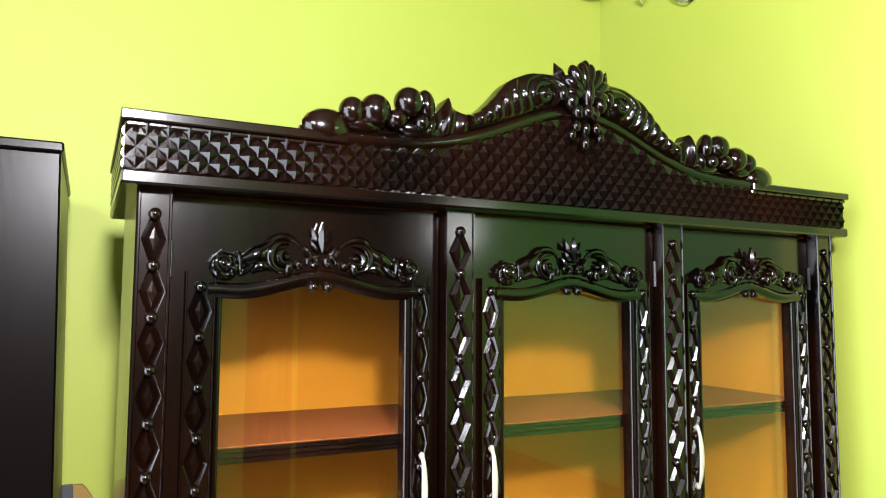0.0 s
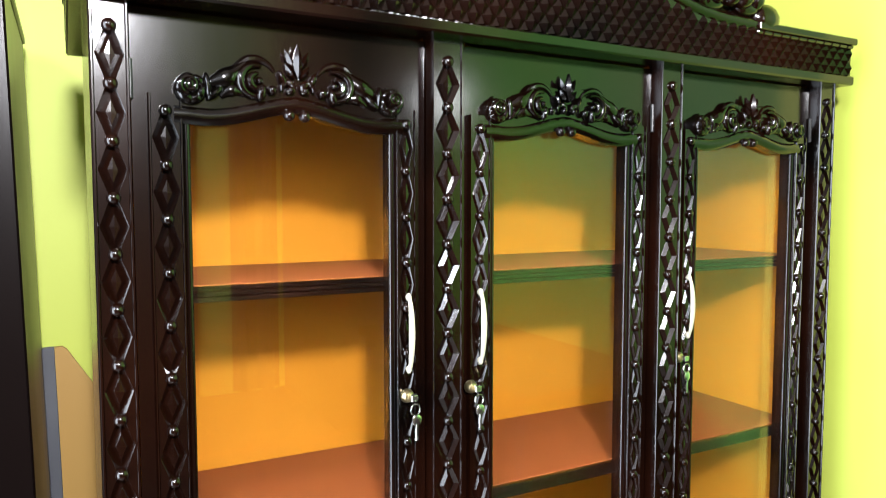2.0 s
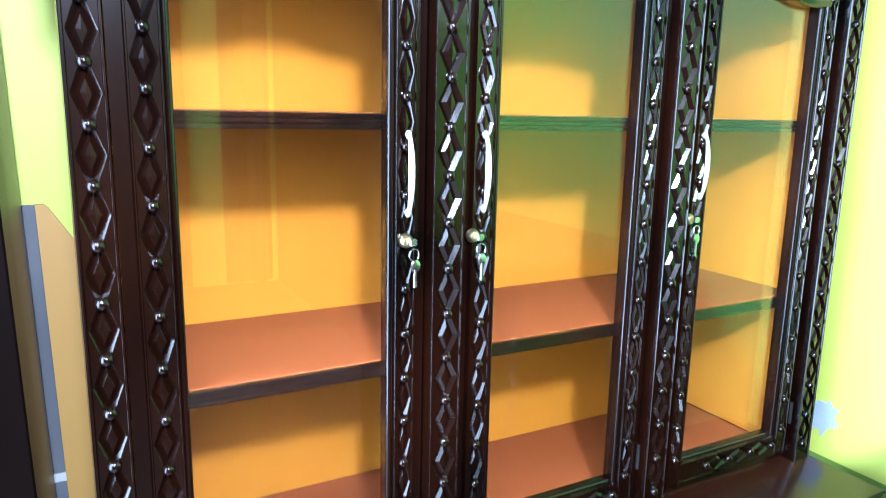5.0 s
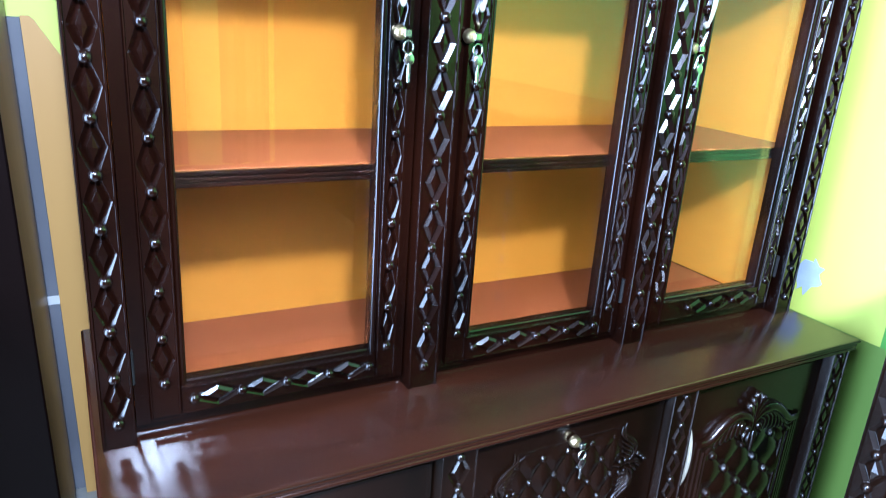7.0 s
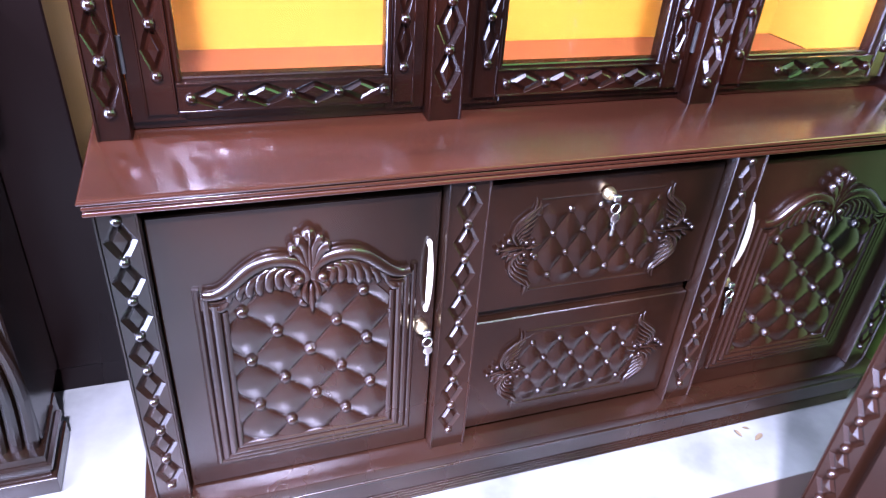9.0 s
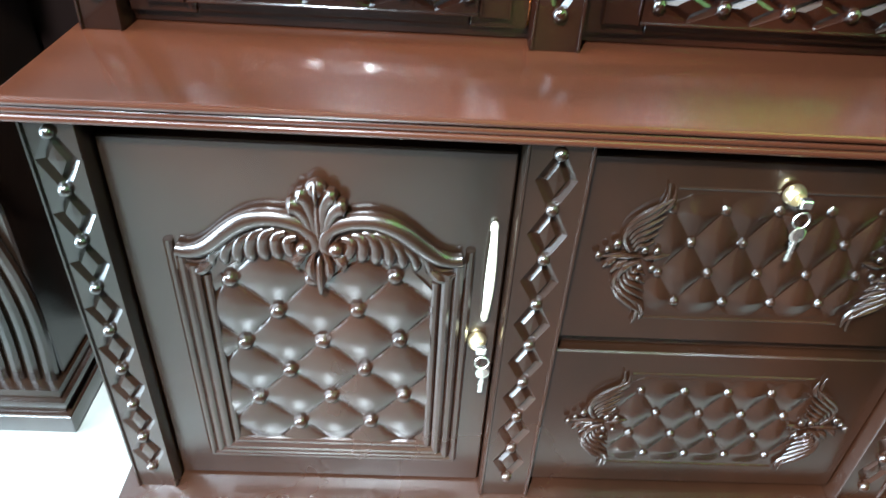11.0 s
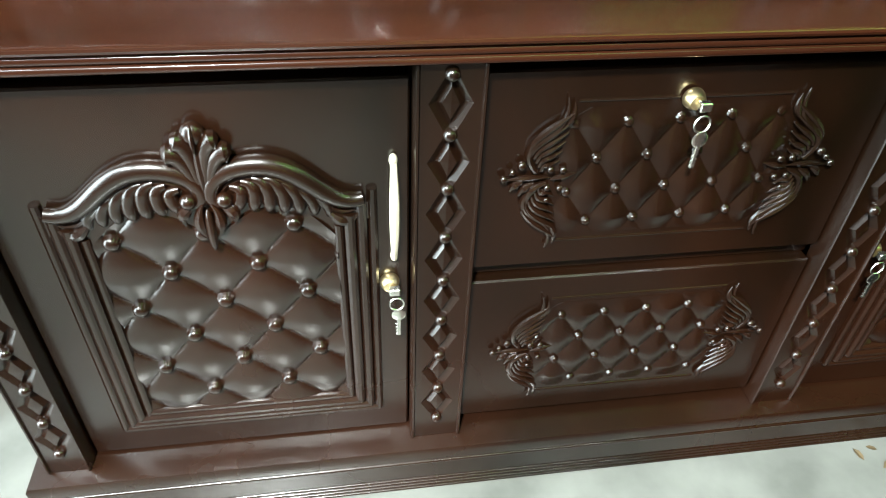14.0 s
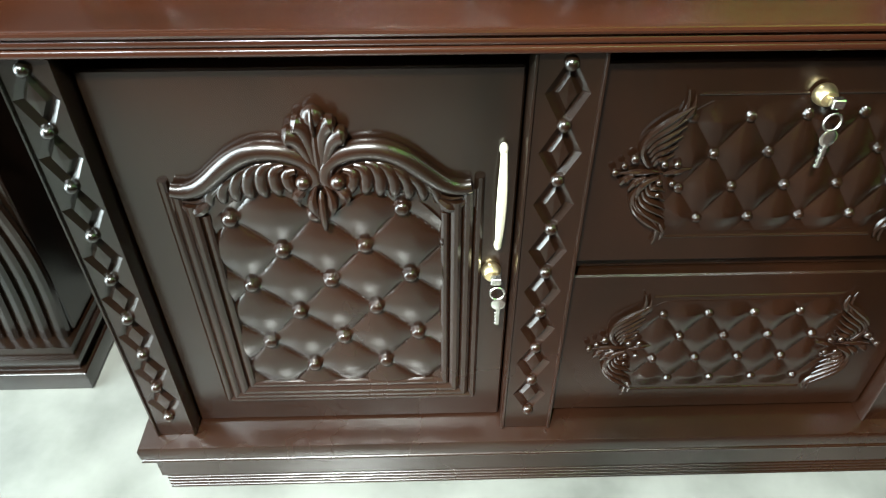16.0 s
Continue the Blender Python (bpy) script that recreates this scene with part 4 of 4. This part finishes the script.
# ---- boards standing against the wall ----
b = thing("grey_sheet", (-0.12, 0.87, FLOOR), "grey sheet standing against the wall", "board")
part("sheet", leaning(Geo().box(-0.30, -0.010, 0.862, 0.876, FLOOR, 1.192, 0.001)), GREY, b)
part("tape", leaning(Geo().box(-0.040, -0.008, 0.8600, 0.8615, 0.545, 0.566, 0.0002)), WHITE, b, "strip of white tape")
b = thing("plywood_board", (0.10, 0.84, FLOOR), "yellow plywood board with a slanted top, standing by the wall", "board")
g = Geo().relief(-0.009, 0.32, FLOOR, lambda x: 1.196 if x < 0.011 else 1.196 - (x - 0.011) * 1.70, 0.838, 0.852, lambda X, Z: X * 0, 40, 1)
part("board", leaning(g), PLY, b)

# ---- matching cabinet against the side wall, its front turned to the room ----
t = thing("side_cabinet", (1.24, -0.95, FLOOR), "dark red-brown lacquered cabinet with carved uprights", "cabinet")
SX = 1.000


def turned_front(geo):
    geo.v = [(SX + y, -x, z) for x, y, z in geo.v]
    return geo


part("body", Geo().box(SX + 0.026, 1.480, -1.50, -0.434, 0.10, 1.010, 0.003), SATIN, t)
part("top", Geo().box(SX - 0.022, 1.490, -1.53, -0.412, 1.0105, 1.040, 0.004), WOOD_TOP, t)
part("plinth", Geo().box(SX - 0.012, 1.485, -1.51, -0.424, FLOOR, 0.0995, 0.003), SATIN, t)
for a in (0.430, 1.446):
    g = carved_chain(Geo(), a, a + 0.052, 0.1005, 1.0095, -0.025, lambda u, v, h: (u, -h, v), 0.014, 0.0555, 0.98)
    part("stile", turned_front(g), SATIN, t, angle=30)
for z0, z1 in ((0.105, 0.380), (0.398, 0.690), (0.708, 1.000)):
    part("drawer_front", turned_front(Geo().box(0.492, 1.438, 0.010, 0.0255, z0, z1, 0.003)), SATIN, t)

# ---- curtain at the far end of the room ----
for a, c in ((0.10, 0.84), (1.10, 1.46)):
    cur = thing("curtain", ((a + c) / 2, Y0 + 0.10, FLOOR), "long brown curtain in loose folds", "curtain", "curtains on the rear wall")
    xs = np.linspace(a, c, 70)
    fold = [Y0 + 0.10 + 0.035 * math.sin(x * 38) + 0.012 * math.sin(x * 91) for x in xs]
    vs = [(x, y + d, z) for d in (0, 0.006) for z in (FLOOR + 0.03, 2.40) for x, y in zip(xs, fold)]
    n = len(xs)
    fs = [(i, i + 1, n + i + 1, n + i) for i in range(n - 1)] + [(2 * n + i, 3 * n + i, 3 * n + i + 1, 2 * n + i + 1) for i in range(n - 1)]
    part("cloth", Geo().put(vs, fs), CURTAIN, cur, angle=80)
    part("rod", Geo().tube([(a - 0.03, Y0 + 0.10, 2.415), (c + 0.03, Y0 + 0.10, 2.415)], 0.012, 10), STEEL, cur, "steel curtain rod")

# ---- hanging bulbs ----
for k, (x, y, z) in enumerate(BULBS):
    p = thing("pendant_bulb", (x, y, ZTOP), "bare bulb holder hanging from a cord", "lamp", "hanging bulbs")
    part("cord", Geo().tube([(x, y, ZTOP), (x, y, z + 0.13)], 0.003, 8), BLACK, p)
    part("holder", Geo().turned([(0.008, 0.13), (0.018, 0.12), (0.020, 0.07), (0.016, 0.055)], (x, y, z), "z", 16), BLACK, p)

# ---- tube light high on the side wall ----
x, y, z = TUBE
p = thing("tube_light", (X0, y, z), "white metal tube light batten fixed high on the wall", "lamp")
part("batten", Geo().box(X0 + 0.001, X0 + 0.036, y - 0.62, y + 0.62, z - 0.022, z + 0.022, 0.004), WHITE, p)
for d in (-0.605, 0.605):
    part("end_cap", Geo().box(X0 + 0.0365, X0 + 0.074, y + d - 0.012, y + d + 0.012, z - 0.018, z + 0.018, 0.003), WHITE, p)

# ---- small things high in the corner and on the floor ----
p = thing("ceiling_lamp", (1.435, 0.815, ZTOP), "small clear glass lamp hanging in the corner", "lamp")
part("cord", Geo().tube([(1.435, 0.815, ZTOP), (1.435, 0.815, 2.745)], 0.004, 8), BLACK, p)
part("base", Geo().turned([(0.050, 0.0), (0.052, -0.012), (0.040, -0.020)], (1.435, 0.815, 2.75), "z", 20), STEEL, p, "silver metal base")
part("shade", Geo().turned([(0.040, -0.0205), (0.062, -0.050), (0.060, -0.085), (0.040, -0.106), (0.012, -0.113)], (1.435, 0.815, 2.75), "z", 24), BULB, p, "clear glass shade")
p = thing("wall_hook", (X1, 0.640, 2.575), "small silver metal hook on the wall", "hook")
g = Geo().tube([(X1, 0.640, 2.640), (X1 - 0.012, 0.640, 2.630), (X1 - 0.014, 0.640, 2.585), (X1 - 0.026, 0.648, 2.566), (X1 - 0.034, 0.660, 2.578)], [0.010, 0.010, 0.009, 0.014, 0.006], 10)
part("hook", g, STEEL, p)
p = thing("wall_lamp", (X1, 0.473, 2.54), "round white wall lamp with a silver rim", "lamp")
part("rim", Geo().turned([(0.054, 0.0), (0.056, -0.010), (0.050, -0.018)], (X1, 0.473, 2.545), "x", 24), STEEL, p, "silver rim")
part("cover", Geo().turned([(0.049, -0.0185), (0.044, -0.034), (0.028, -0.046), (0.008, -0.050)], (X1, 0.473, 2.545), "x", 24), WHITE, p, "white cover")
rng = random.Random(5)
pts = [(0.030 * (1 + 0.45 * rng.uniform(-1, 1)) * math.cos(a) - 0.25 * 0.040 * math.sin(a), 0.040 * (1 + 0.40 * rng.uniform(-1, 1)) * math.sin(a)) for a in np.linspace(0, 2 * math.pi, 19)[:-1]]
n = len(pts)
g = Geo().put([(X1 - d, 0.030 + u, 0.735 + v) for d in (0.0, 0.0012) for u, v in pts], [tuple(range(n)), tuple(range(n, 2 * n))] + [(k, (k + 1) % n, n + (k + 1) % n, n + k) for k in range(n)])
structure("wall_patch", g, PATCH, "ragged pale blue patch where the wall paint has peeled", "wall patch")
for x, y, r, a in ((1.160, -0.200, 0.013, 0.4), (1.124, -0.180, 0.010, 1.9), (1.150, -0.172, 0.008, 2.8)):
    p = thing("leaf_scrap", (x, y, FLOOR), "small curled scrap of dry leaf on the floor", "leaf", "scraps on the floor")
    vs = [(x + u * math.cos(a) - v * math.sin(a), y + u * math.sin(a) + v * math.cos(a), FLOOR + 0.001 + 0.35 * abs(v) + 0.12 * (u + r)) for u, v in ((-r, 0), (-0.4 * r, 0.4 * r), (0.5 * r, 0.35 * r), (r, 0), (0.4 * r, -0.4 * r), (-0.5 * r, -0.35 * r), (0, 0))]
    vs += [(q[0], q[1], q[2] - 0.0008) for q in vs]
    fs = [(k, (k + 1) % 6, 6) for k in range(6)] + [(7 + (k + 1) % 6, 7 + k, 13) for k in range(6)] + [(k, 7 + k, 7 + (k + 1) % 6, (k + 1) % 6) for k in range(6)]
    part("blade", Geo().put(vs, fs), LEAF, p)
